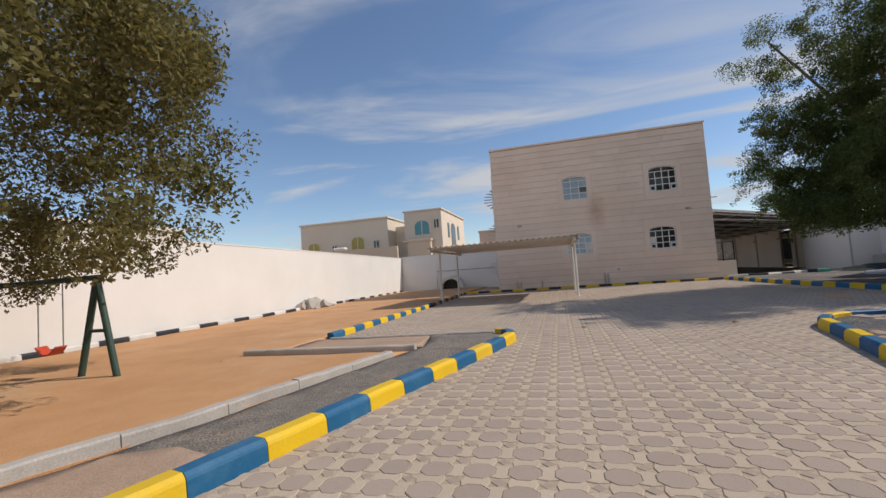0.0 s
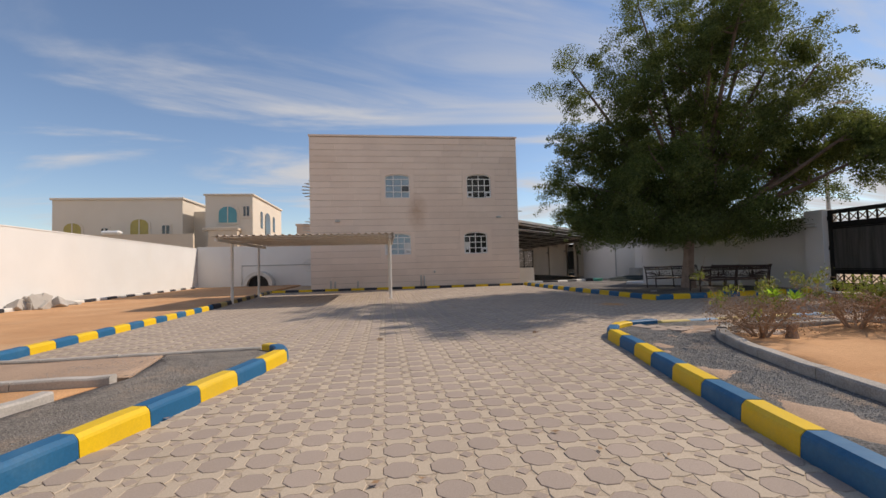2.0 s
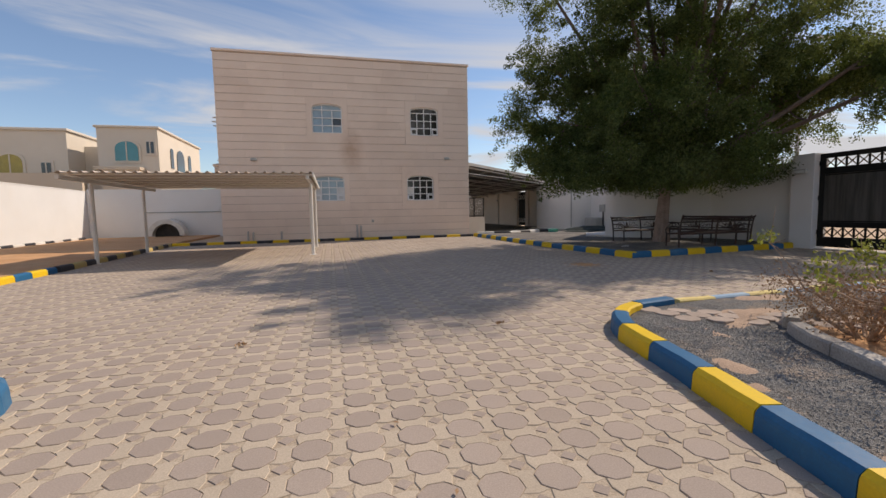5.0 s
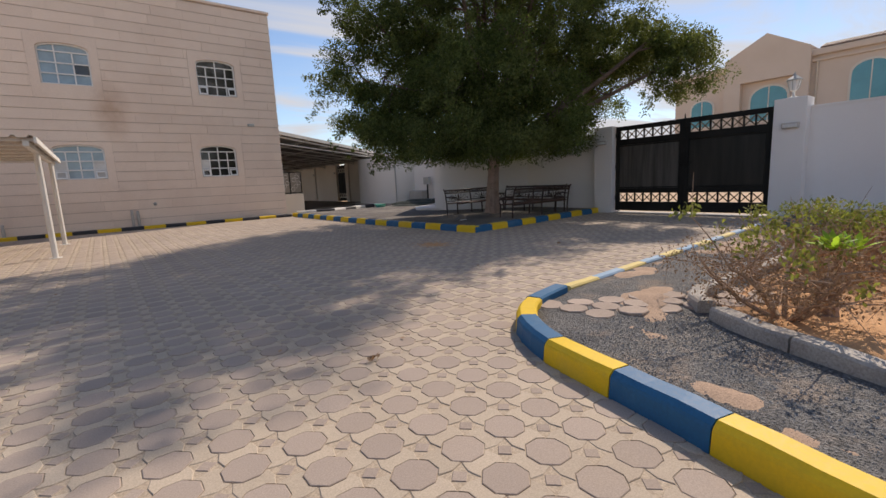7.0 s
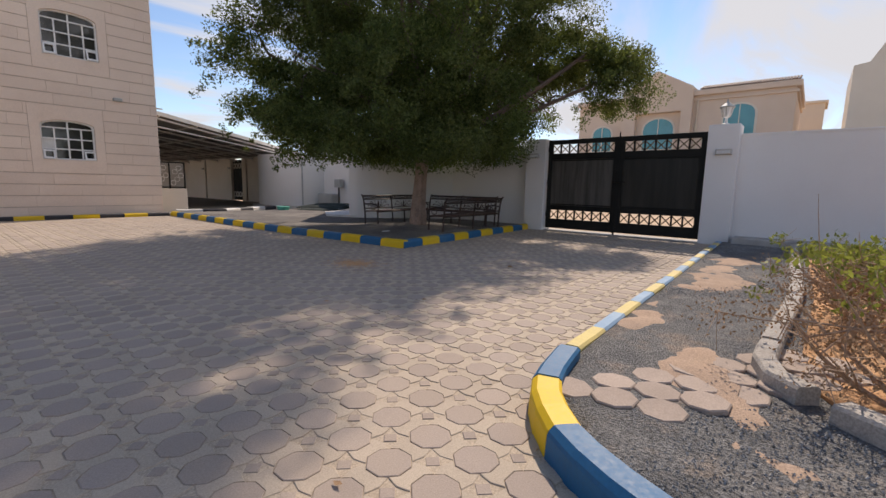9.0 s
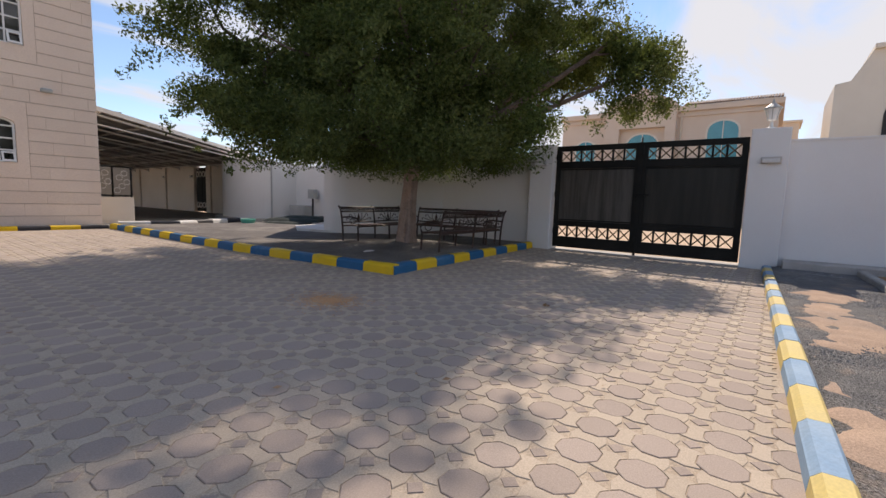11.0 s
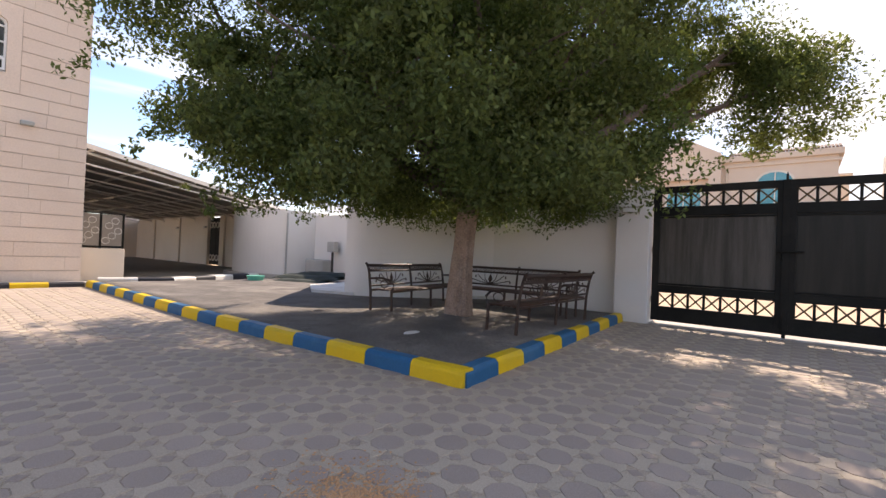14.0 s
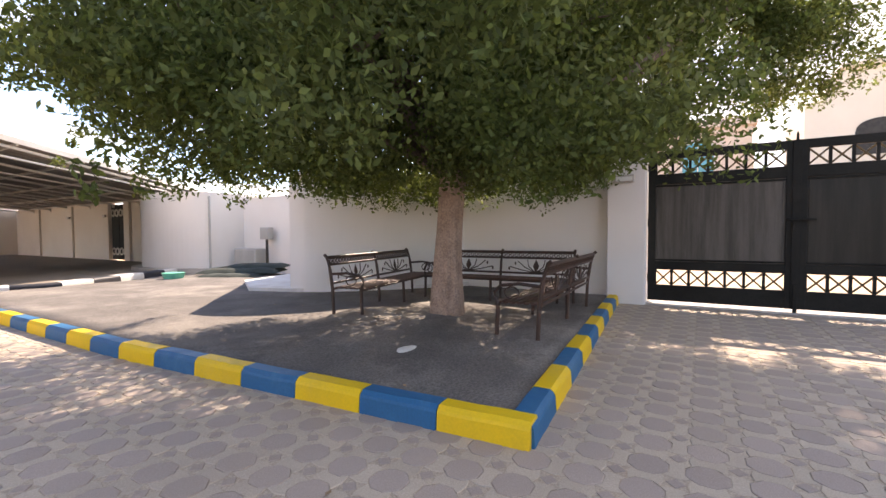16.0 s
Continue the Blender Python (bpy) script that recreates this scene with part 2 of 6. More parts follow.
M = dict(
    sand=material("orange_sand", (0.50, 0.27, 0.13), (0.58, 0.33, 0.17), 0.7, 0.95, 90, 0.2, 0.6, 0.01, c3=(0.60, 0.42, 0.27)),
    desert=material("pale_sand", (0.48, 0.34, 0.22), (0.55, 0.40, 0.27), 0.2, 0.95, 40, 0.15, 0.4, 0.01),
    jointsand=material("joint_sand", (0.46, 0.375, 0.285), (0.40, 0.32, 0.24), 1.5, 0.95, 80, 0.25, 0.4, 0.004),
    paver=material("octagon_paver", (0.385, 0.312, 0.262), (0.345, 0.28, 0.237), 0.6, 0.85, 120, 0.14, 0.35, 0.003, c3=(0.38, 0.30, 0.232), obj_random=0.06, island=0.07),
    paver_cream=material("cream_paver", (0.505, 0.418, 0.325), (0.455, 0.375, 0.29), 0.6, 0.88, 120, 0.14, 0.35, 0.003, c3=(0.41, 0.325, 0.255), obj_random=0.05, island=0.06),
    yellow=material("yellow_paint", (0.76, 0.495, 0.013), (0.69, 0.45, 0.02), 2.0, 0.55, 50, 0.06, 0.2, 0.002, c3=(0.62, 0.46, 0.10), stain=0.5),
    blue=material("blue_paint", (0.009, 0.106, 0.238), (0.013, 0.12, 0.258), 2.0, 0.55, 50, 0.1, 0.2, 0.002, c3=(0.10, 0.22, 0.33), stain=0.55),
    black=material("black_kerb_paint", (0.025, 0.027, 0.035), (0.04, 0.04, 0.045), 2.0, 0.6, 50, 0.15, 0.2, 0.002, c3=(0.10, 0.09, 0.08), stain=0.4),
    whitek=material("white_kerb_paint", (0.70, 0.69, 0.66), (0.60, 0.58, 0.54), 2.0, 0.7, 50, 0.08, 0.2, 0.002, c3=(0.45, 0.38, 0.30)),
    gravel=material("grey_gravel", (0.12, 0.119, 0.12), (0.18, 0.175, 0.17), 5.0, 0.9, 55, 0.6, 1.0, 0.03, c3=(0.40, 0.29, 0.205), stain=0.55),
    gravel_brown=material("brownish_gravel", (0.20, 0.18, 0.16), (0.27, 0.24, 0.21), 4.0, 0.9, 55, 0.6, 1.0, 0.03, c3=(0.38, 0.29, 0.215), stain=0.7),
    # soil colour includes the tree's shade; paler dusty patches are its own
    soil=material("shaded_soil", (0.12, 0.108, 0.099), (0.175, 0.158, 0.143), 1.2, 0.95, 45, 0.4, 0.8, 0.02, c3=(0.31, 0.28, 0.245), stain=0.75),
    concrete=material("grey_concrete", (0.50, 0.465, 0.43), (0.41, 0.385, 0.355), 1.5, 0.9, 60, 0.15, 0.4, 0.004, c3=(0.26, 0.23, 0.20)),
    old_concrete=material("weathered_concrete", (0.46, 0.425, 0.385), (0.34, 0.31, 0.28), 2.5, 0.92, 60, 0.25, 0.6, 0.008, c3=(0.44, 0.40, 0.35)),
    whitewall=material("white_painted_render", (0.765, 0.755, 0.74), (0.725, 0.715, 0.70), 0.4, 0.85, 90, 0.03, 0.3, 0.003, c3=(0.72, 0.69, 0.65), stain=0.5),
    cream_wall=material("cream_painted_render", (0.72, 0.66, 0.58), (0.67, 0.61, 0.53), 0.5, 0.85, 90, 0.03, 0.3, 0.003),
    cladding=material("beige_stone_cladding", (0.74, 0.60, 0.505), (0.78, 0.645, 0.545), 0.5, 0.75, 30, 0.07, 0.25, 0.003, c3=(0.68, 0.535, 0.44), obj_random=0.035),
    cladding_back=material("cladding_joint", (0.46, 0.365, 0.30), (0.50, 0.40, 0.33), 1.0, 0.9, 40, 0.1, 0.2, 0.003),
    frame_white=material("white_window_frame", (0.78, 0.78, 0.77), (0.72, 0.72, 0.71), 1.0, 0.45, 30, 0.03, 0.0),
    steel_white=material("white_painted_steel", (0.72, 0.70, 0.66), (0.66, 0.64, 0.60), 1.0, 0.5, 30, 0.05, 0.1, 0.002, c3=(0.50, 0.40, 0.32), stain=0.35),
    sheet=material("corrugated_sheet", (0.55, 0.48, 0.42), (0.50, 0.44, 0.38), 0.8, 0.55, 30, 0.06, 0.1, 0.002, c3=(0.42, 0.33, 0.26)),
    sheet_dark=material("dark_roof_sheet", (0.22, 0.20, 0.18), (0.27, 0.25, 0.22), 0.8, 0.6, 30, 0.08, 0.1, 0.002),
    iron=material("black_painted_iron", (0.014, 0.014, 0.013), (0.022, 0.022, 0.02), 1.5, 0.5, 40, 0.15, 0.15, 0.002, c3=(0.045, 0.042, 0.036), stain=0.5, spec=0.08),
    bench_iron=material("brown_black_iron", (0.035, 0.022, 0.018), (0.06, 0.03, 0.022), 4, 0.45, 50, 0.2, 0.2, 0.002, spec=0.5),
    bench_wood=material("weathered_red_slat", (0.10, 0.045, 0.03), (0.07, 0.03, 0.02), 5, 0.55, 60, 0.2, 0.2, 0.002, spec=0.5),
    bark=material("grey_brown_bark", (0.38, 0.28, 0.225), (0.27, 0.195, 0.155), 4, 0.9, 35, 0.3, 1.0, 0.02, c3=(0.42, 0.33, 0.26)),
    # darker copy of the bark, crown shade put into the colour
    branch=material("shaded_branch_bark", (0.17, 0.125, 0.10), (0.115, 0.085, 0.068), 4, 0.9, 35, 0.3, 0.8, 0.01),
    green_paint=material("dark_green_paint", (0.03, 0.065, 0.055), (0.045, 0.085, 0.07), 2, 0.45, 40, 0.1, 0.1, 0.002),
    rubber=material("black_rubber", (0.03, 0.03, 0.03), (0.05, 0.048, 0.045), 3, 0.7, 60, 0.2, 0.3, 0.003),
    red=material("red_plastic", (0.60, 0.08, 0.04), (0.52, 0.07, 0.04), 2, 0.4, 30, 0.05, 0.0),
    teal=material("teal_glass", (0.05, 0.22, 0.25), (0.06, 0.26, 0.30), 0.8, 0.12, 10, 0.05, 0.0, spec=0.8),
    house=material("beige_house_paint", (0.62, 0.52, 0.41), (0.58, 0.48, 0.38), 0.3, 0.85, 40, 0.04, 0.2, 0.003),
    house2=material("cream_house_paint", (0.70, 0.63, 0.54), (0.66, 0.59, 0.50), 0.3, 0.85, 40, 0.04, 0.2, 0.003),
    house3=material("pinkish_house_paint", (0.66, 0.53, 0.43), (0.62, 0.49, 0.39), 0.3, 0.85, 40, 0.04, 0.2, 0.003),
    tile=material("brown_roof_tile", (0.16, 0.10, 0.075), (0.20, 0.13, 0.10), 3, 0.7, 40, 0.2, 0.2, 0.003, island=0.2),
    amber=material("yellow_window", (0.45, 0.36, 0.10), (0.38, 0.31, 0.10), 2, 0.3, 20, 0.1, 0.0),
    glass_blue=glass("blue_curtained_glass", (0.30, 0.42, 0.50), 0.08),
    glass_dark=glass("dark_glass", (0.035, 0.035, 0.033), 0.05),
    curtain=material("white_blind", (0.70, 0.70, 0.68), (0.6, 0.6, 0.58), 2, 0.8, 20, 0.05, 0.0),
    metal=material("galvanised_steel", (0.45, 0.45, 0.45), (0.38, 0.38, 0.38), 2, 0.4, 30, 0.1, 0.1, 0.002, metal=0.7),
    grey_box=material("grey_plastic", (0.42, 0.43, 0.42), (0.36, 0.37, 0.36), 2, 0.5, 30, 0.05, 0.0),
    tarp=material("dark_green_tarpaulin", (0.018, 0.027, 0.022), (0.03, 0.042, 0.035), 3, 0.75, 40, 0.2, 0.3, 0.004),
    mint=material("mint_plastic", (0.12, 0.50, 0.38), (0.10, 0.44, 0.34), 3, 0.4, 30, 0.05, 0.0),
    blue_pale=material("faded_blue_paint", (0.19, 0.32, 0.47), (0.28, 0.40, 0.52), 2.0, 0.7, 50, 0.1, 0.2, 0.002, c3=(0.5, 0.45, 0.38)),
    yellow_pale=material("faded_yellow_paint", (0.66, 0.52, 0.19), (0.60, 0.48, 0.21), 2.0, 0.7, 50, 0.1, 0.2, 0.002, c3=(0.5, 0.44, 0.36)),
    yellow_worn=material("worn_yellow_paint", (0.50, 0.38, 0.12), (0.42, 0.33, 0.16), 2.0, 0.8, 50, 0.15, 0.2, 0.002, c3=(0.36, 0.30, 0.22)),
    sand_pink=material("pinkish_sand", (0.43, 0.305, 0.22), (0.37, 0.26, 0.19), 1.5, 0.95, 80, 0.25, 0.6, 0.008, c3=(0.30, 0.24, 0.20)),
    paver_pink=material("loose_pink_paver", (0.42, 0.335, 0.28), (0.37, 0.295, 0.245), 3, 0.9, 90, 0.15, 0.4, 0.003, obj_random=0.1),
    stone_chip=material("grey_stone_chip", (0.24, 0.24, 0.242), (0.32, 0.315, 0.305), 6, 0.9, 90, 0.2, 0.0, island=0.3),
    # dust colour lowered to stand in for shade
    dust_shaded=material("shaded_dust", (0.22, 0.188, 0.16), (0.27, 0.23, 0.19), 1.0, 0.95, 50, 0.25, 0.6, 0.01, c3=(0.26, 0.22, 0.18)),
    gate_sheet=material("weathered_black_sheet", (0.016, 0.016, 0.014), (0.028, 0.027, 0.023), 0.9, 0.4, 40, 0.1, 0.1, 0.002, c3=(0.045, 0.041, 0.034), stain=0.6, spec=0.18, stretch=(1, 5.0, 0.35)),
    gate_dusty=material("dusty_black_sheet", (0.10, 0.093, 0.083), (0.06, 0.055, 0.048), 1.6, 0.5, 40, 0.12, 0.1, 0.002, c3=(0.03, 0.028, 0.024), stain=0.8, spec=0.2, stretch=(1, 5.0, 0.35)),
    bronze=material("bronze_brace", (0.12, 0.085, 0.04), (0.09, 0.06, 0.03), 3, 0.5, 40, 0.1, 0.0),
    twig=material("dry_twig", (0.45, 0.32, 0.23), (0.36, 0.25, 0.175), 6, 0.9, 60, 0.2, 0.0, island=0.2),
    dry=material("dry_brown_leaf", (0.42, 0.27, 0.155), (0.33, 0.20, 0.11), 6, 0.9, 60, 0.2, 0.0, island=0.3),
)


def leaf_material(name, c1, c2, trans=0.25):
    m = material(name, c1, c2, scale=0.5, rough=0.6, grain=9, grain_amt=0.15, bump=0.0, island=0.4, spec=0.15)
    nt, ln = m.node_tree.nodes, m.node_tree.links
    b, o = nt["Principled BSDF"], nt["Material Output"]
    t = nt.new("ShaderNodeBsdfTranslucent")
    src = b.inputs["Base Color"].links[0].from_socket
    thin = nt.new("ShaderNodeMix")
    thin.data_type, thin.blend_type = "RGBA", "MULTIPLY"
    thin.inputs["Factor"].default_value = 1.0
    thin.inputs["B"].default_value = (2.3, 2.1, 1.3, 1)
    ln.new(src, thin.inputs["A"])
    ln.new(thin.outputs["Result"], t.inputs["Color"])
    mx = nt.new("ShaderNodeMixShader")
    mx.inputs[0].default_value = trans
    ln.new(b.outputs[0], mx.inputs[1])
    ln.new(t.outputs[0], mx.inputs[2])
    ln.new(mx.outputs[0], o.inputs["Surface"])
    return m


# brown run-off stain under one window of the cladding
_m = M["cladding"]
_n, _l = _m.node_tree.nodes, _m.node_tree.links
_b = _n["Principled BSDF"]
_src = _b.inputs["Base Color"].links[0].from_socket
_geo = _n.new("ShaderNodeNewGeometry")
_map = _n.new("ShaderNodeMapping")
_map.inputs["Location"].default_value = (-3.75 / 0.75, -29.97 / 9.0, -4.7 / 1.35)
_map.inputs["Scale"].default_value = (1 / 0.75, 1 / 9.0, 1 / 1.35)
_l.new(_geo.outputs["Position"], _map.inputs[0])
_len = _n.new("ShaderNodeVectorMath")
_len.operation = "LENGTH"
_l.new(_map.outputs[0], _len.inputs[0])
_nz = _n.new("ShaderNodeTexNoise")
_nz.inputs["Scale"].default_value, _nz.inputs["Detail"].default_value = 2.6, 6.0
_l.new(_geo.outputs["Position"], _nz.inputs["Vector"])
_rg = _n.new("ShaderNodeMapRange")
_rg.inputs["From Min"].default_value, _rg.inputs["From Max"].default_value = 1.0, 0.2
_l.new(_len.outputs["Value"], _rg.inputs["Value"])
_mul = _n.new("ShaderNodeMath")
_mul.operation = "MULTIPLY"
_l.new(_rg.outputs[0], _mul.inputs[0])
_l.new(_nz.outputs[0], _mul.inputs[1])
_mx = _n.new("ShaderNodeMix")
_mx.data_type = "RGBA"
_mx.inputs["B"].default_value = (0.42, 0.25, 0.15, 1)
_l.new(_mul.outputs[0], _mx.inputs["Factor"])
_l.new(_src, _mx.inputs["A"])
_l.new(_mx.outputs["Result"], _b.inputs["Base Color"])

M["leaf"] = leaf_material("green_leaf", (0.060, 0.090, 0.030), (0.094, 0.116, 0.045), 0.42)
M["leaf_olive"] = leaf_material("olive_leaf", (0.10, 0.105, 0.042), (0.15, 0.135, 0.06), 0.3)
M["leaf_bright"] = leaf_material("bright_leaf", (0.20, 0.36, 0.04), (0.26, 0.42, 0.06), 0.3)
M["leaf_shrub"] = leaf_material("shrub_leaf", (0.13, 0.17, 0.04), (0.17, 0.19, 0.06), 0.3)

# ---- building blocks ----


def part(name, bm, mat, parent=None, label=""):
    me = bpy.data.meshes.new(name)
    if isinstance(bm, bmesh.types.BMesh):
        bm.to_mesh(me)
        bm.free()
    else:
        me.from_pydata(*bm)
        me.update()
    me.materials.append(mat)
    ob = new(name, me)
    if parent is not None:
        ob.parent = parent
        ob.matrix_parent_inverse = parent.matrix_basis.inverted()
    if label:
        tagged(ob, label)
    return ob


def thing(name, label, category, at=(0, 0, 0), group="", kind=""):
    ob = new(name)
    ob.empty_display_size = 0.2
    ob.matrix_basis = Matrix.Translation(at)
    return tagged(ob, label, category, group, kind)


def structure(ob, label="", category=""):
    return tagged(ob, label, category, kind="structure")


def box(bm, x0, x1, y0, y1, z0, z1, m=None):
    vs = [Vector((x, y, z)) for x in (x0, x1) for y in (y0, y1) for z in (z0, z1)]
    if m is not None:
        vs = [m @ v for v in vs]
    v = [bm.verts.new(p) for p in vs]
    for f in ((0, 1, 3, 2), (4, 6, 7, 5), (0, 4, 5, 1), (2, 3, 7, 6), (0, 2, 6, 4), (1, 5, 7, 3)):
        bm.faces.new([v[i] for i in f])
    return bm


def bevelled(bm, w=0.01, seg=1):
    bmesh.ops.bevel(bm, geom=bm.edges[:], offset=w, segments=seg, affect="EDGES", profile=0.6)
    return bm


def bbox(x0, x1, y0, y1, z0, z1, w=0.01, m=None):
    return bevelled(box(bmesh.new(), x0, x1, y0, y1, z0, z1, m), w)


def prism(bm, pts, z0, z1):
    """A plan outline (counter-clockwise) raised from z0 to z1."""
    lo = [bm.verts.new((x, y, z0)) for x, y in pts]
    hi = [bm.verts.new((x, y, z1)) for x, y in pts]
    bm.faces.new(hi)
    bm.faces.new(lo[::-1])
    n = len(pts)
    for i in range(n):
        bm.faces.new((lo[i], lo[(i + 1) % n], hi[(i + 1) % n], hi[i]))
    return bm


def tube(bm, pts, r, seg=8, cap=True):
    """A round bar through points; r is one radius or one for each point."""
    pts = [Vector(p) for p in pts]
    rs = r if isinstance(r, (list, tuple)) else [r] * len(pts)
    rings = []
    for i, p in enumerate(pts):
        d = (pts[min(i + 1, len(pts) - 1)] - pts[max(i - 1, 0)]).normalized()
        up = Vector((0, 0, 1)) if abs(d.z) < 0.95 else Vector((1, 0, 0))
        a = d.cross(up).normalized()
        b = a.cross(d)
        rings.append([bm.verts.new(p + rs[i] * (math.cos(t) * a + math.sin(t) * b)) for t in [2 * math.pi * k / seg for k in range(seg)]])
    for r0, r1 in zip(rings, rings[1:]):
        for k in range(seg):
            bm.faces.new((r0[k], r0[(k + 1) % seg], r1[(k + 1) % seg], r1[k]))
    if cap:
        bm.faces.new(rings[0][::-1])
        bm.faces.new(rings[-1])
    return bm


def along(pts, step):
    """Points at even steps along a plan line."""
    out, carry = [Vector(pts[0])], 0.0
    for a, b in zip(pts, pts[1:]):
        a, b = Vector(a), Vector(b)
        d = (b - a).length
        t = step - carry
        while t <= d:
            out.append(a + (b - a) * t / d)
            t += step
        carry = d - (t - step)
    return out


def smooth_line(pts, n=8):
    """A Catmull-Rom line through plan points."""
    p = [Vector(q) for q in pts]
    p = [2 * p[0] - p[1]] + p + [2 * p[-1] - p[-2]]
    out = []
    for i in range(1, len(p) - 2):
        for k in range(n):
            t = k / n
            out.append(0.5 * (2 * p[i] + (p[i + 1] - p[i - 1]) * t + (2 * p[i - 1] - 5 * p[i] + 4 * p[i + 1] - p[i + 2]) * t * t
                              + (3 * p[i] - p[i - 1] - 3 * p[i + 1] + p[i + 2]) * t ** 3))
    return out + [p[-2]]


def kerb(name, label, line, step, colours, width=0.2, height=0.15, side=1, first=0, z0=-0.05, group="", lead=0.0):
    """A painted kerb whose road face follows the plan line; stones one step long; side +1 puts it to the line's left."""
    root = thing(name, label, "kerb", (line[0][0], line[0][1], 0), group, "structure")
    stops = along(line, step / 3)
    if lead:
        fine = along(line, 0.01)
        stops = along(fine[int(lead * 100):], step / 3)
    k = 0
    for i in range(0, len(stops) - 1, 3):
        seg = stops[i:i + 4]
        if len(seg) < 2:
            break
        bm = bmesh.new()
        rings = []
        for j, p in enumerate(seg):
            d = (seg[min(j + 1, len(seg) - 1)] - seg[max(j - 1, 0)]).normalized()
            n = Vector((-d.y, d.x)) * side
            e = 0.004 if j == 0 else (-0.004 if j == len(seg) - 1 else 0)
            q = p + d * e
            dz = random.uniform(-0.004, 0.004)
            prof = ((0, z0), (0.012, height * 0.7), (0.02, height - 0.03), (0.05, height), (width - 0.02, height), (width, height - 0.02), (width, z0))
            rings.append([bm.verts.new((q.x + n.x * o, q.y + n.y * o, z + (dz if z > 0 else 0))) for o, z in prof])
        for a, b in zip(rings, rings[1:]):
            for m in range(len(a) - 1):
                bm.faces.new((a[m], b[m], b[m + 1], a[m + 1]))
        bm.faces.new(rings[0])
        bm.faces.new(rings[-1][::-1])
        bmesh.ops.recalc_face_normals(bm, faces=bm.faces)
        part("kerb_stone", bm, M[colours[(k + first) % len(colours)]], root)
        k += 1
    return root

# ---- ground ----
LEFT_KERB = smooth_line([(-2.02, -0.08), (-1.62, 1.9), (-1.25, 3.44), (-0.94, 4.6), (-0.68, 5.7), (-0.35, 6.85), (0.0, 8.2), (0.24, 9.2), (0.28, 9.6), (0.12, 10.0), (-0.2, 10.25)])
RIGHT_KERB = smooth_line([(3.55, 1.26), (3.95, 3.2), (4.3, 5.1), (4.58, 6.4), (4.95, 7.95), (5.19, 8.9), (5.36, 9.7), (5.5, 10.1), (5.78, 10.52), (6.25, 10.84), (7.0, 11.0)])
GATE_KERB = [Vector((7.05, 11.0)), Vector((16.95, 11.36))]
YARD_KERB = [Vector((-4.2, 10.5)), Vector((-4.32, 19.4))]
YARD_KERB_BACK = [Vector((-4.32, 19.45)), Vector((-4.75, 29.1))]
HOUSE_KERB = [Vector((10.2, 29.2)), Vector((-5.2, 29.2))]
BED_KERB_SIDE = [Vector((10.51, 16.32)), Vector((10.2, 21.3)), Vector((10.2, 29.15))]
BED_KERB_FRONT = [Vector((10.56, 16.3)), Vector((16.95, 16.78))]

g = bmesh.new()
bmesh.ops.create_grid(g, x_segments=60, y_segments=60, size=600)
for v in g.verts:
    v.co.z = -0.07
structure(part("ground", g, M["desert"]), "pale desert sand reaching to the horizon", "ground")


def sheet(name, pts, z, mat, label, category, rough=0.0, cell=0.35, kind="structure"):
    """A patch of loose ground with an uneven surface inside a plan outline, thick enough to meet the ground below it."""
    bm = prism(bmesh.new(), pts, -0.08, z)
    if rough:
        xs, ys = [p[0] for p in pts], [p[1] for p in pts]
        for axis, lo, hi in ((0, min(xs), max(xs)), (1, min(ys), max(ys))):
            n = int((hi - lo) / cell)
            for i in range(1, n):
                co, no = [0, 0, 0], [0, 0, 0]
                co[axis], no[axis] = lo + (hi - lo) * i / n, 1
                bmesh.ops.bisect_plane(bm, geom=bm.verts[:] + bm.edges[:] + bm.faces[:], plane_co=co, plane_no=no)
        for v in bm.verts:
            if v.co.z > z - 0.01:
                p = v.co
                v.co.z += rough * (noise.noise((p.x * 0.7, p.y * 0.7, 3.1)) + 0.5 * noise.noise((p.x * 2.3, p.y * 2.3, 7.7)))
        bmesh.ops.recalc_face_normals(bm, faces=bm.faces)
    ob = part(name, bm, mat)
    for f in ob.data.polygons:
        f.use_smooth = bool(rough) and f.normal.z > 0.5
    return tagged(ob, label, category, kind=kind)


def off(line, d):
    """The plan line moved d to its left."""
    out = []
    for i, p in enumerate(line):
        t = (line[min(i + 1, len(line) - 1)] - line[max(i - 1, 0)]).normalized()
        out.append((p.x - t.y * d, p.y + t.x * d))
    return out


PAVED = [(-2.0, -6.0), (3.6, -6.0)] + off(RIGHT_KERB, -0.06) + [(16.95, 11.36), (17.35, 11.36), (17.35, 16.84), (10.6, 16.4), (10.3, 21.3), (10.3, 29.25), (-4.75, 29.25), (-4.36, 19.4), (-4.25, 10.4), (-0.3, 10.22)] + off(LEFT_KERB, 0.06)[::-1]
pavement = sheet("pavement", PAVED, -0.008, M["jointsand"], "driveway of octagon pavers in sandy joints", "pavement")

sheet("yard_sand", [(-11.1, -6), (-3.0, -6), (-2.9, 3.3), (-2.45, 4.5), (-2.28, 5.3), (-1.5, 8.45), (-5.0, 8.36), (-5.0, 8.62), (-4.4, 8.64), (-4.4, 11.2), (-4.45, 19.4), (-4.9, 29.2), (-5.4, 29.3), (-5.4, 41.2), (-13.6, 41.2), (-11.25, 9.0)], 0.04, M["sand"],
      "raked orange sand of the play yard", "sand", 0.03, 0.4)
LG = off(LEFT_KERB, 0.18)
sheet("gravel_strip", [p for p in LG if p[1] > 3.5] + [(-1.6, 10.05), (-1.32, 8.6), (-2.12, 5.3), (-2.27, 4.46), (-2.62, 3.5)], 0.075, M["gravel_brown"], "grey gravel strip between kerb and edging", "gravel", 0.015, 0.25)
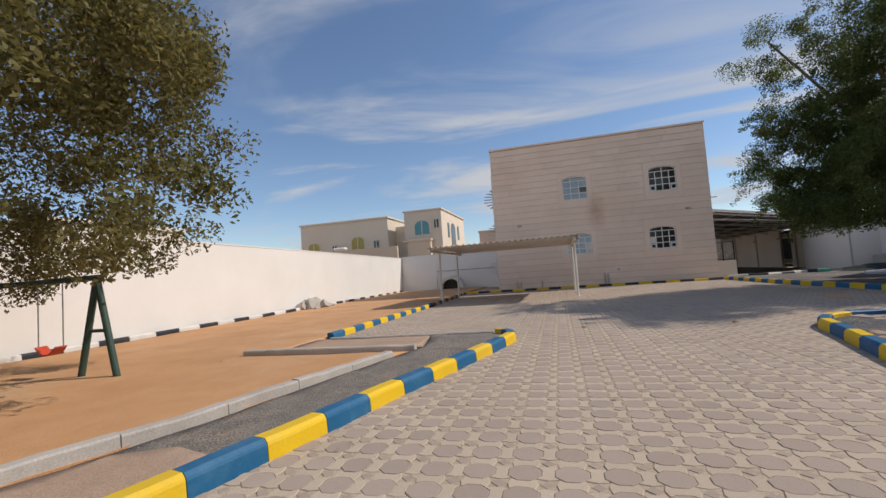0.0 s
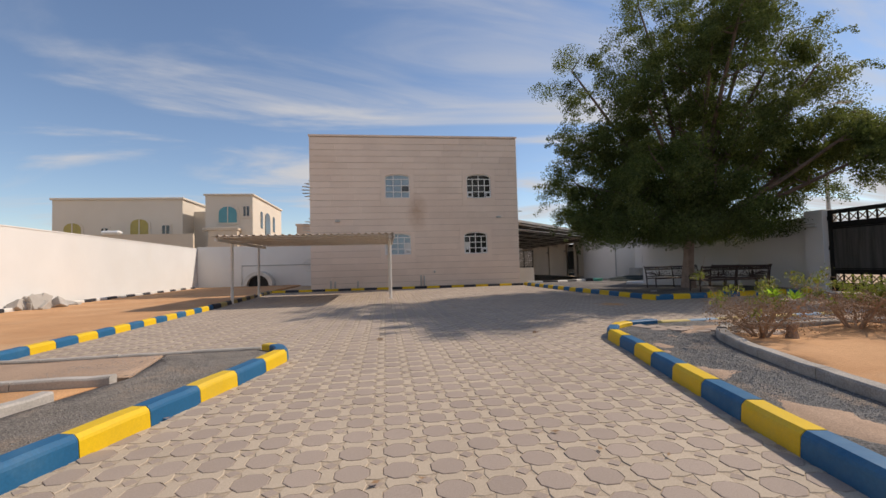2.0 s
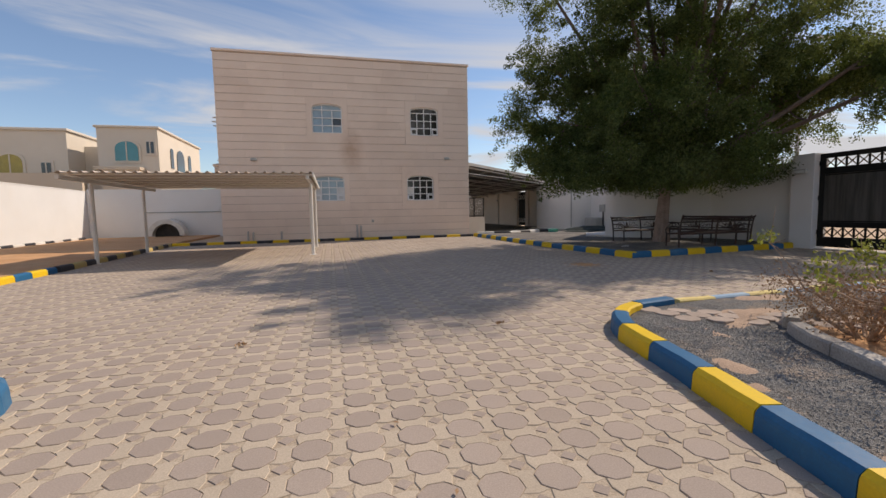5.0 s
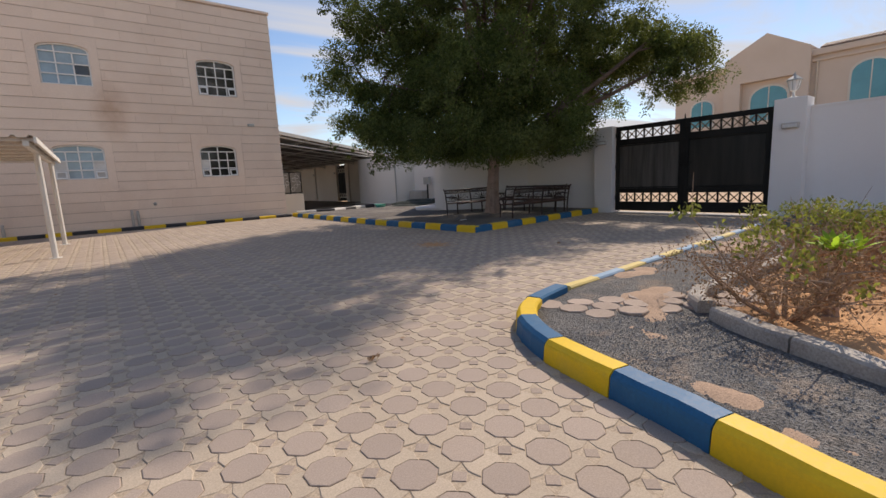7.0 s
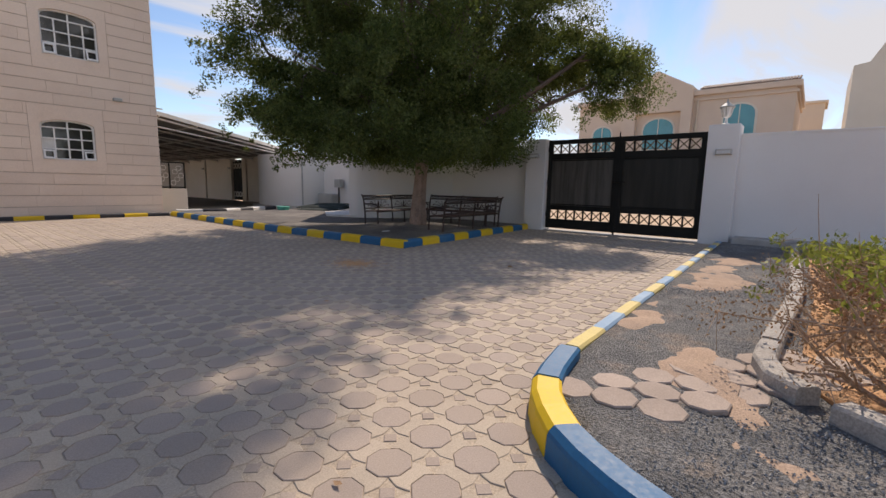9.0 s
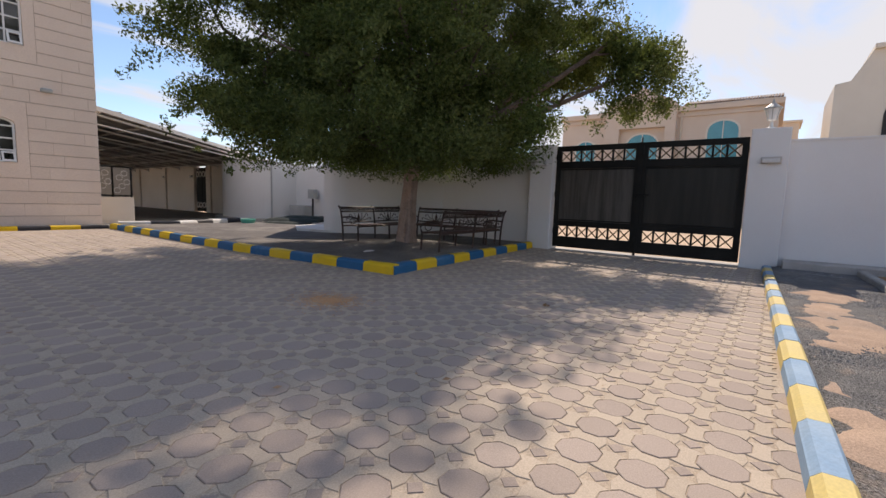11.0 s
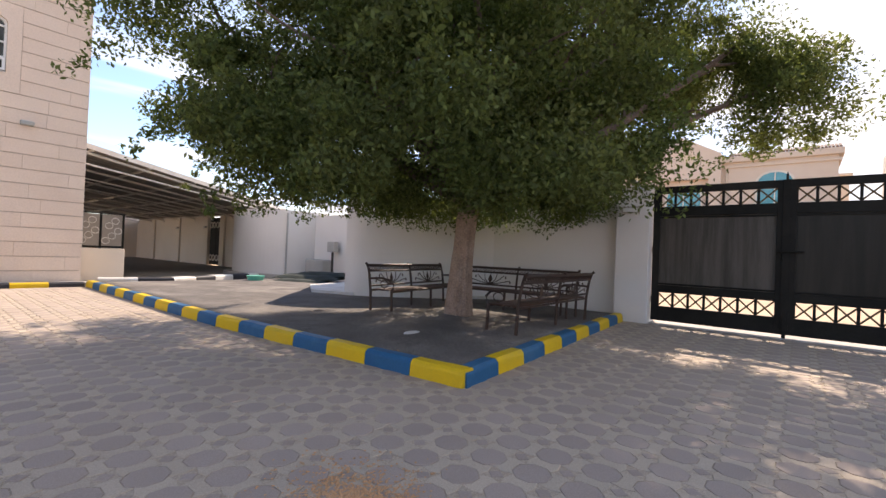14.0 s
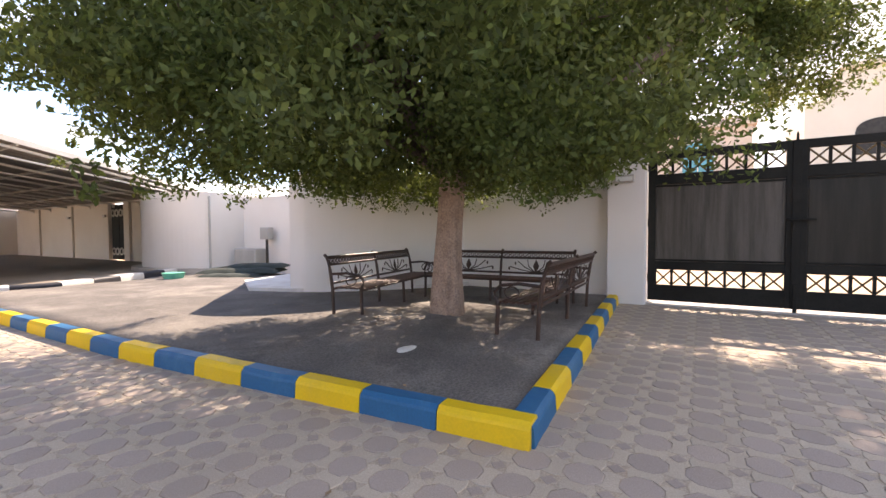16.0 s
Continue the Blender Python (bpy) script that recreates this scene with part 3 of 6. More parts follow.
sheet("strip_sand", [p for p in LG if p[1] <= 3.5] + [(-1.45, 3.75), (-2.0, 3.9), (-2.5, 3.7), (-2.95, 2.5), (-3.0, -0.1)], 0.085, M["sand_pink"], "pinkish sand and mortar crumbs beside the kerb", "sand", 0.02, 0.25)
sheet("strip_sand_end", [(-1.36, 8.62), (-1.64, 10.05), (-4.3, 9.98), (-4.3, 8.62)], 0.07, M["sand_pink"], "pinkish sand behind the planter", "sand", 0.02, 0.25)

RK = off(RIGHT_KERB, -0.18)
sheet("bed_gravel", RK + [(17.2, 11.25), (17.2, -6), (3.8, -6)], 0.085, M["gravel"], "grey gravel bed mixed with pinkish sand", "gravel", 0.02, 0.3)
# bed under the crown, with shade painted into its dark soil colour
sheet("tree_bed", [(10.68, 16.48), (17.1, 16.95), (17.25, 20.5), (14.6, 23.2), (17.2, 26.2), (17.2, 29.0), (10.38, 29.0), (10.38, 21.3)], 0.13, M["soil"], "trodden soil under the tree, colour darkened with tree shade", "soil", 0.02, 0.4)
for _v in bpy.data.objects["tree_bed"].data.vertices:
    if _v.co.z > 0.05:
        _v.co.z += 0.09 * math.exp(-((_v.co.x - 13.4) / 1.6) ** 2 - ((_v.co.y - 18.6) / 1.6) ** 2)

# ---- kerbs ----
def run_to(line, y, step, odd):
    """Length to leave out at a kerb's start so that a joint falls at y, with an even or odd number of stones before it."""
    s = 0.0
    for a, b in zip(line, line[1:]):
        if a.y <= y <= b.y:
            s += (b - a).length * (y - a.y) / (b.y - a.y)
            break
        s += (b - a).length
    s -= odd * step
    return s % (2 * step)


kerb("kerb_drive_west", "blue and yellow painted kerb along the gravel strip", LEFT_KERB, 0.638, ("yellow", "blue"), 0.2, 0.17, 1, 0, lead=run_to(LEFT_KERB, 4.53, 0.638, 1))
kerb("kerb_bed_east", "blue and yellow painted kerb rounding the gravel bed", RIGHT_KERB, 0.652, ("yellow", "blue"), 0.2, 0.17, -1, 0, lead=run_to(RIGHT_KERB, 9.27, 0.652, 0))
kerb("kerb_gate_drive", "faded low kerb towards the gate", GATE_KERB, 0.62, ("yellow_pale", "blue_pale"), 0.17, 0.12, -1, 0)
kerb("kerb_yard", "blue and yellow kerb beside the sand yard", YARD_KERB, 0.6, ("blue", "yellow"), 0.18, 0.15, 1, 0)
kerb("kerb_yard_back", "black and yellow worn kerb behind the carport post", YARD_KERB_BACK, 0.7, ("black", "yellow_worn"), 0.18, 0.15, 1, 0)
kerb("kerb_house", "black and yellow kerb along the house front", HOUSE_KERB, 0.75, ("black", "yellow"), 0.18, 0.13, -1, 0)
kerb("kerb_tree_bed", "blue and yellow kerb round the tree bed", BED_KERB_SIDE, 0.675, ("yellow", "blue"), 0.2, 0.17, -1, 0)
kerb("kerb_tree_bed_front", "blue and yellow kerb facing the gate", BED_KERB_FRONT, 0.66, ("blue", "yellow"), 0.2, 0.17, 1, 0)


# ---- perimeter walls ----
def wall(name, a, b, height, thick, mat, label, side=1, z0=-0.1, coping=True):
    """A straight wall whose visible face runs from a to b; the thickness lies to the left (side 1) or right."""
    a, b = Vector(a), Vector(b)
    d = (b - a).normalized()
    n = Vector((-d.y, d.x)) * side
    bm = bmesh.new()
    pts = [a, b, b + n * thick, a + n * thick]
    if side < 0:
        pts = pts[::-1]
    prism(bm, [tuple(p) for p in pts], z0, height)
    if coping:
        e = 0.02
        pts = [a - n * e, b - n * e, b + n * (thick + e), a + n * (thick + e)]
        if side < 0:
            pts = pts[::-1]
        prism(bm, [tuple(p) for p in pts], height, height + 0.05)
    return structure(part(name, bm, mat), label, "wall")


wall("wall_west", (-10.95, -6.0), (-13.74, 41.5), 3.25, 0.25, M["whitewall"], "bright white rendered boundary wall", 1)
wall("wall_north", (-13.7, 41.44), (-2.5, 41.44), 3.35, 0.25, M["whitewall"], "white rendered back wall in shade", 1)
wall("wall_south", (-11.2, -6.2), (17.6, -6.2), 2.8, 0.25, M["whitewall"], "white boundary wall", -1)
wall("wall_east", (17.35, -6.2), (17.35, 11.3), 2.78, 0.25, M["whitewall"], "white boundary wall beside the gate", -1)
wall("wall_east_middle", (17.3, 17.02), (17.3, 20.4), 2.72, 0.25, M["whitewall"], "white boundary wall behind the benches", -1)
# curved corner wall behind the tree, and the bay beyond it
arc = smooth_line([(17.3, 20.4), (16.5, 20.85), (15.6, 21.45), (14.95, 22.1), (14.55, 22.7), (14.45, 23.2)], 5)
outer = [tuple(p) for p in arc]
bm = prism(bmesh.new(), (outer + [(17.4, 26.1), (17.7, 26.1), (17.7, 20.4)])[::-1], -0.1, 2.75)
bmesh.ops.recalc_face_normals(bm, faces=bm.faces)
structure(part("wall_bay", bm, M["whitewall"]), "white curved wall behind the benches", "wall")
wall("wall_recess", (18.75, 25.0), (18.75, 33.0), 2.75, 0.25, M["whitewall"], "white wall of the recess with the meters", -1)
BAY = (19.4, 33.2)
ring = [(BAY[0] + 3.0 * math.cos(t), BAY[1] + 3.0 * math.sin(t)) for t in [radians(125 + 103 * k / 28) for k in range(29)]] + [(19.4, 30.95), (19.4, 35.66)]
bm = prism(bmesh.new(), ring, -0.1, 2.95)
bmesh.ops.recalc_face_normals(bm, faces=bm.faces)
structure(part("wall_round_bay", bm, M["whitewall"]), "white round bay of the boundary wall", "wall")
ring2 = [(BAY[0] + 3.35 * math.cos(t), BAY[1] + 3.35 * math.sin(t)) for t in [radians(125 + 103 * k / 28) for k in range(29)]] + [(19.4, 30.5), (19.4, 35.9)]
structure(part("bay_plinth", prism(bmesh.new(), ring2, -0.05, 0.16), M["concrete"]), "pale concrete plinth round the bay", "plinth")
wall("wall_east_far", (19.4, 35.0), (19.4, 41.93), 3.1, 0.25, M["cream_wall"], "cream boundary wall under the car shade", -1)
wall("wall_east_end", (19.4, 43.67), (19.4, 58.0), 3.1, 0.25, M["cream_wall"], "cream boundary wall with pilasters", -1)
wall("wall_far_north", (10.0, 58.0), (19.6, 58.0), 3.4, 0.25, M["cream_wall"], "cream far boundary wall", 1)
structure(part("wall_ledge", bbox(16.75, 17.33, -5.9, 11.0, -0.05, 0.24, 0.02), M["concrete"]), "grey concrete ledge at the wall's foot", "ledge")

# ---- main house ----
FX0, FX1, FY, FTOP = -2.73, 10.24, 29.97, 9.5
house = thing("main_house", "two-storey beige stone-clad villa with arched windows", "house", (3.75, 35, 0))
WINS = [("blue", 1.80, 3.32, 5.60, 7.09), ("dark", 6.94, 8.50, 5.58, 7.10), ("blind", 1.72, 3.32, 2.08, 3.40), ("dark", 6.68, 8.18, 2.05, 3.42)]
# wall with openings: strips between the window columns and rows
D0, D1 = FY + 0.03, FY + 0.30
cols = [(FX0 + 0.03, 1.72, []), (1.72, 3.32, [(2.08, 3.40), (5.60, 7.09)]), (3.32, 6.68, []), (6.68, 8.50, [(2.05, 3.42), (5.58, 7.10)]), (8.50, FX1 - 0.03, [])]
for x0, x1, holes in cols:
    z = -0.1
    for h0, h1 in holes + [(FTOP - 0.05, None)]:
        part("wall", box(bmesh.new(), x0, x1, D0, D1, z, h0), M["cladding_back"], house)
        z = h1
for nm, b in (("wall", (FX0 + 0.03, FX0 + 0.3, D1, 43.0, -0.1, FTOP - 0.05)), ("wall", (FX1 - 0.3, FX1 - 0.03, D1, 43.0, -0.1, FTOP - 0.05)),
              ("wall", (FX0 + 0.3, FX1 - 0.3, 42.7, 43.0, -0.1, FTOP - 0.05)), ("roof", (FX0 + 0.3, FX1 - 0.3, D1, 42.7, FTOP - 0.9, FTOP - 0.7)),
              ("inner_wall", (FX0 + 0.3, FX1 - 0.3, D1 + 1.2, D1 + 1.3, 0, FTOP - 0.9))):
    part(nm, box(bmesh.new(), *b), M["cladding_back"], house)
bm = bmesh.new()
box(bm, FX0 - 0.05, FX1 + 0.05, FY - 0.05, FY + 0.02, FTOP - 0.07, FTOP + 0.03)
box(bm, FX0 - 0.05, FX0 + 0.02, FY + 0.02, 43.05, FTOP - 0.07, FTOP + 0.03)
box(bm, FX1 - 0.02, FX1 + 0.05, FY + 0.02, 43.05, FTOP - 0.07, FTOP + 0.03)
part("cornice", bm, M["cladding"], house)


def arch_outline(x0, x1, z0, z1, rise, n=10):
    """Upright outline with a shallow arched head."""
    pts = [(x0, z0), (x1, z0)]
    w = (x1 - x0) / 2
    for k in range(n + 1):
        t = math.pi * k / n
        pts.append(((x0 + x1) / 2 + w * math.cos(t), z1 - rise + rise * math.sin(t) ** 0.8))
    return pts


def upright(bm, pts, y0, y1):
    """An outline in x and z, made y0 to y1 thick."""
    a = [bm.verts.new((x, y0, z)) for x, z in pts]
    b = [bm.verts.new((x, y1, z)) for x, z in pts]
    bm.faces.new(a)
    bm.faces.new(b[::-1])
    for i in range(len(pts)):
        j = (i + 1) % len(pts)
        bm.faces.new((a[j], a[i], b[i], b[j]))
    bmesh.ops.recalc_face_normals(bm, faces=bm.faces)
    return bm


COURSE = 0.39


def course_span(z0, z1):
    """The height of the stone courses that a window's surround takes up."""
    return 0.02 + math.floor((z0 - 0.2 - 0.02) / COURSE) * COURSE, 0.02 + math.ceil((z1 + 0.12 - 0.02) / COURSE) * COURSE - 0.02


def house_window(kind, x0, x1, z0, z1):
    w = part("window", upright(bmesh.new(), arch_outline(x0 + 0.02, x1 - 0.02, z0 + 0.02, z1 - 0.02, 0.22), FY + 0.16, FY + 0.18),
             M["glass_dark"], house, {"blue": "arched window with pale blue curtain behind", "dark": "dark arched window with white bars", "blind": "arched window half covered with white film"}[kind])
    # surround stone fills the corners above the arch
    for s in (-1, 1):
        xe = x0 if s < 0 else x1
        xm = (x0 + x1) / 2
        hw = (x1 - x0) / 2
        pts = [(xe, z1), (xe, z1 - 0.22)] + [(xm + s * hw * math.cos(t), z1 - 0.22 + 0.22 * math.sin(t) ** 0.8) for t in [math.pi / 2 * k / 6 for k in range(1, 7)]]
        part("arch_stone", upright(bmesh.new(), pts, FY - 0.01, FY + 0.22), M["cladding"], house)
    nx, rows = 4 if kind != "blue" else 3, 4
    heights = [z0, z0 + (z1 - z0) * 0.27, z0 + (z1 - z0) * 0.53, z0 + (z1 - z0) * 0.80, z1]
    fr = bmesh.new()
    o = arch_outline(x0, x1, z0, z1, 0.22)
    i_ = arch_outline(x0 + 0.05, x1 - 0.05, z0 + 0.05, z1 - 0.05, 0.2)
    va = [[fr.verts.new((x, y, z)) for x, z in pts] for y in (FY + 0.08, FY + 0.15) for pts in (o, i_)]
    n = len(o)
    for k in range(n):
        j = (k + 1) % n
        fr.faces.new((va[0][k], va[0][j], va[1][j], va[1][k]))
        fr.faces.new((va[2][k], va[3][k], va[3][j], va[2][j]))
        fr.faces.new((va[1][k], va[1][j], va[3][j], va[3][k]))
        fr.faces.new((va[0][k], va[2][k], va[2][j], va[0][j]))
    bmesh.ops.recalc_face_normals(fr, faces=fr.faces)
    part("window_frame", fr, M["frame_white"], w)
    for k in range(1, nx):
        x = x0 + (x1 - x0) * k / nx
        part("glazing_bar", box(bmesh.new(), x - 0.022, x + 0.022, FY + 0.10, FY + 0.14, z0 + 0.05, heights[3] if k != nx // 2 else z1 - 0.06), M["frame_white"], w)
    for z in heights[1:4]:
        part("glazing_bar", box(bmesh.new(), x0 + 0.05, x1 - 0.05, FY + 0.105, FY + 0.138, z - 0.022, z + 0.022), M["frame_white"], w)
    for k in range(nx):
        for r in range(3):
            xa, xb = x0 + (x1 - x0) * k / nx, x0 + (x1 - x0) * (k + 1) / nx
            mat = M["glass_dark"]
            if kind == "blue":
                mat = M["glass_blue"] if not (k == 2 and r == 1) else M["glass_dark"]
            if kind == "blind":
                mat = M["glass_blue"] if k in (1, 2) or r == 2 else M["curtain"]
            if kind == "dark" and z0 < 3 and k == 0 and r == 1:
                mat = M["curtain"]
            part("pane", box(bmesh.new(), xa + 0.02, xb - 0.02, FY + 0.15, FY + 0.158, heights[r] + 0.02, heights[r + 1] - 0.02), mat, w)
    top = M["glass_blue"] if kind != "dark" else M["glass_dark"]
    part("fanlight", upright(bmesh.new(), [(x, max(z, heights[3] + 0.02)) for x, z in arch_outline(x0 + 0.05, x1 - 0.05, heights[3] + 0.02, z1 - 0.05, 0.2)], FY + 0.15, FY + 0.158), top, w)
    if kind != "blue":
        # small tilted hopper sashes in the lower corners
        for k in (0, nx - 1):
            xa = x0 + (x1 - x0) * k / nx + 0.03
            xb = x0 + (x1 - x0) * (k + 1) / nx - 0.03
            mt = Matrix.Translation((0, FY + 0.04, heights[1] - 0.05)) @ Matrix.Rotation(radians(-18), 4, "X")
            s = bmesh.new()
            h = heights[1] - z0 - 0.05
            for a in ((xa, xb, -0.02, 0.02, -0.05, 0.0), (xa, xb, -0.02, 0.02, -h, -h + 0.06), (xa, xa + 0.05, -0.02, 0.02, -h + 0.06, -0.05), (xb - 0.05, xb, -0.02, 0.02, -h + 0.06, -0.05)):
                box(s, *a, m=mt)
            part("hopper_sash", s, M["frame_white"], w, "tilted open hopper sash")
    # raised band of smoother stone round the opening, up to the next courses
    bnd = bmesh.new()
    lo, hi = course_span(z0, z1)
    for a in ((x0 - 0.28, x0, lo, hi), (x1, x1 + 0.28, lo, hi), (x0, x1, lo, z0), (x0, x1, z1, hi)):
        box(bnd, a[0], a[1], FY - 0.012, FY + 0.03, a[2], a[3])
    part("surround", bnd, M["cladding"], house)


for wdef in WINS:
    house_window(*wdef)

# courses of cladding: long panels, proud of recessed joints
for r in range(int(FTOP / COURSE)):
    z0, z1 = 0.02 + r * COURSE, 0.02 + (r + 1) * COURSE - 0.02
    z1 = min(z1, FTOP - 0.09)
    cuts = [FX0]
    while cuts[-1] < FX1 - 1.6:
        cuts.append(cuts[-1] + random.uniform(1.1, 1.9))
    cuts.append(FX1)
    for a, b in zip(cuts, cuts[1:]):
        spans = [(a, b)]
        for _, wx0, wx1, wz0, wz1 in WINS:
            lo, hi = course_span(wz0, wz1)
            if z1 > lo + 0.05 and z0 < hi - 0.05:
                nxt = []
                for p, q in spans:
                    if q <= wx0 - 0.28 or p >= wx1 + 0.28:
                        nxt.append((p, q))
                    else:
                        if p < wx0 - 0.3:
                            nxt.append((p, wx0 - 0.285))
                        if q > wx1 + 0.3:
                            nxt.append((wx1 + 0.285, q))
                spans = nxt
        for p, q in spans:
            if q - p > 0.05:
                part("cladding_panel", box(bmesh.new(), p + 0.002, q - 0.002, FY + random.uniform(-0.003, 0.003), FY + 0.03, z0, z1), M["cladding"], house)
    for sx, e in ((FX0, 0), (FX1, 1)):
        y = FY + 0.035
        while y < 42.9:
            y2 = min(y + 2.4, 43.0)
            part("cladding_panel", box(bmesh.new(), sx if e == 0 else sx - 0.03, sx + 0.03 if e == 0 else sx, y, y2 - 0.004, z0, z1), M["cladding"], house)
            y = y2

# fittings on the front
for x, z in ((-1.1, 4.2), (8.95, 4.35)):
    lamp = part("wall_lamp", bbox(x - 0.14, x + 0.14, FY - 0.14, FY, z - 0.06, z + 0.06, 0.02), M["grey_box"], house, "small grey wall light")
for x, h in ((-1.55, 0.55), (-1.3, 0.5), (0.05, 0.5), (3.9, 0.75), (4.1, 0.7)):
    t = tube(bmesh.new(), [(x, FY - 0.08, -0.03), (x, FY - 0.08, h - 0.12), (x, FY - 0.05, h - 0.03), (x, FY + 0.01, h)], 0.05)
    part("drain_pipe", t, M["concrete"], house, "short pale pipe stub")
part("vent_pipe", tube(bmesh.new(), [(4.75, FY - 0.06, 0.95), (4.75, FY + 0.01, 1.0)], 0.06), M["grey_box"], house)

# apron between kerb and house
sheet("house_apron", [(-5.2, 29.4), (10.35, 29.4), (10.35, 29.93), (-5.2, 29.93)], 0.10, M["concrete"], "dusty concrete strip along the house", "pavement", 0.0)


# ---- carport beside the yard ----
def carport():
    root = thing("carport", "small carport with corrugated sheet roof on white posts", "carport", (-1.3, 24.5, 0))
    RX0, RX1, RY0, RY1, RZ = -4.55, 2.07, 19.75, 26.6, 2.6
    for px, py in ((-4.42, 21.5), (-4.46, 25.4), (1.92, 21.65), (1.92, 25.4)):
        part("post", tube(bmesh.new(), [(px, py, -0.03), (px, py, RZ - 0.14)], 0.06, 12), M["steel_white"], root)
        part("base_plate", bbox(px - 0.12, px + 0.12, py - 0.12, py + 0.12, -0.013, 0.008, 0.003), M["steel_white"], root)
    for px in (-4.44, 1.92):
        part("beam", bbox(px - 0.05, px + 0.05, RY0 + 0.1, RY1 - 0.1, RZ - 0.16, RZ - 0.05, 0.006), M["steel_white"], root)
    for k in range(7):
        y = RY0 + 0.2 + (RY1 - RY0 - 0.4) * k / 6
        part("purlin", bbox(RX0 + 0.08, RX1 - 0.02, y - 0.03, y + 0.03, RZ - 0.05, RZ, 0.004), M["steel_white"], root)
    # trapezoidal ribs running from front to back
    bm = bmesh.new()
    n = int((RX1 - RX0) / 0.25)
    prof = []
    for k in range(n):
        x = RX0 + (RX1 - RX0) * k / n
        d = (RX1 - RX0) / n
        prof += [(x, RZ), (x + d * 0.55, RZ), (x + d * 0.68, RZ + 0.045), (x + d * 0.87, RZ + 0.045)]
    prof.append((RX1, RZ))
    top = [[bm.verts.new((x, y, z + dz)) for x, z in prof] for y in (RY0, RY1) for dz in (0.003, 0.009)]
    for a, b, flip in ((0, 2, 1), (1, 3, 0), (0, 1, 0), (2, 3, 1)):
        for k in range(len(prof) - 1):
            bm.faces.new((top[a][k], top[a][k + 1], top[b][k + 1], top[b][k]))
    bmesh.ops.recalc_face_normals(bm, faces=bm.faces)
    part("roof_sheet", bm, M["sheet"], root)
    part("fascia", bbox(RX1 - 0.02, RX1 + 0.03, RY0, RY1, RZ - 0.1, RZ + 0.02, 0.004), M["steel_white"], root)
    return root


carport()


# ---- large car shade between house and boundary wall ----
def car_shade():
    root = thing("car_shade", "long dark sheet-roofed car shade on white trusses", "carport", (14.7, 38, 0))

    def rz(x):
        return 4.12 - (x - 10.3) * 0.098

    def fy(x):
        return 30.5 + 0.45 * (x - 10.3)
    Y0, Y1 = 30.6, 57.6
    X0, X1 = 10.32, 19.6
    bm = bmesh.new()
    prof = []
    for i in range(52):
        y, d = Y0 + (Y1 - Y0) * i / 52, (Y1 - Y0) / 52
        prof += [(y, 0.0), (y + d * 0.7, 0.0), (y + d * 0.78, 0.04), (y + d * 0.92, 0.04)]
    prof.append((Y1, 0.0))
    rows = [[bm.verts.new((x, fy(x) + (y - Y0) * (Y1 - fy(x)) / (Y1 - Y0), rz(x) + z + dz)) for y, z in prof] for x in (X0, X1) for dz in (0.0, 0.008)]
    for a, b in ((0, 2), (1, 3), (0, 1), (2, 3)):
        for k in range(len(prof) - 1):
            bm.faces.new((rows[a][k], rows[a][k + 1], rows[b][k + 1], rows[b][k]))
    bmesh.ops.recalc_face_normals(bm, faces=bm.faces)
    part("roof_sheet", bm, M["sheet_dark"], root)
    for k in range(9):
        y = Y0 + 0.15 + (Y1 - Y0 - 0.3) * k / 8

        def yy(x):
            return fy(x) + (y - Y0) * (Y1 - fy(x)) / (Y1 - Y0)
        part("rafter", tube(bmesh.new(), [(X0, yy(X0), rz(X0) - 0.16), (X1, yy(X1), rz(X1) - 0.16)], 0.045, 8), M["steel_white"], root)
        part("rafter", tube(bmesh.new(), [(X0, yy(X0), rz(X0) - 0.5), (X1 - 2.2, yy(X1 - 2.2), rz(X1 - 2.2) - 0.3)], 0.03, 8), M["steel_white"], root)
        part("bracket", bbox(X1 - 0.25, X1 - 0.08, yy(X1) - 0.05, yy(X1) + 0.05, 2.9, rz(X1) - 0.12, 0.01), M["steel_white"], root)
    for k in range(6):
        x = X0 + 0.2 + (X1 - X0 - 0.4) * k / 5
        part("purlin", box(bmesh.new(), x - 0.03, x + 0.03, fy(x) + 0.02, Y1 - 0.02, rz(x) - 0.1, rz(x) - 0.014), M["steel_white"], root)
    fb = bmesh.new()
    m = [(X0, rz(X0)), (X1, rz(X1))]
    v = [fb.verts.new((x, fy(x) + dy, z + dz)) for x, z in m for dy in (-0.06, -0.02) for dz in (-0.06, 0.1)]
    for f in ((0, 1, 3, 2), (4, 6, 7, 5), (0, 4, 5, 1), (2, 3, 7, 6), (0, 2, 6, 4), (1, 5, 7, 3)):
        fb.faces.new([v[k] for k in f])
    part("fascia", fb, M["steel_white"], root)
    return root


car_shade()
# floor painted darker than plain concrete to deepen the shade below the roof
sheet("shade_floor", [(10.38, 29.5), (16.4, 29.5), (16.4, 31.6), (19.2, 37), (19.2, 57.8), (10.38, 57.8)], 0.03, M["dust_shaded"], "dusty concrete floor, colour darkened for the roof's shade", "floor")


# ---- gate ----
def x_panel_row(root, y0, y1, z0, z1, n, x):
    """A row of square openings, each with a crossed brace and a gold ring, between thin bars."""
    for k in range(n):
        a, b = y0 + (y1 - y0) * k / n, y0 + (y1 - y0) * (k + 1) / n
        bm = bmesh.new()
        for (ya, za), (yb, zb) in (((a, z0), (b, z1)), ((b, z0), (a, z1))):
            tube(bm, [(x, ya, za), (x, yb, zb)], 0.017, 6)
        part("cross_brace", bm, M["bronze"], root)
        part("bar", box(bmesh.new(), x - 0.018, x + 0.018, b - 0.022, b + 0.022, z0, z1), M["iron"], root)


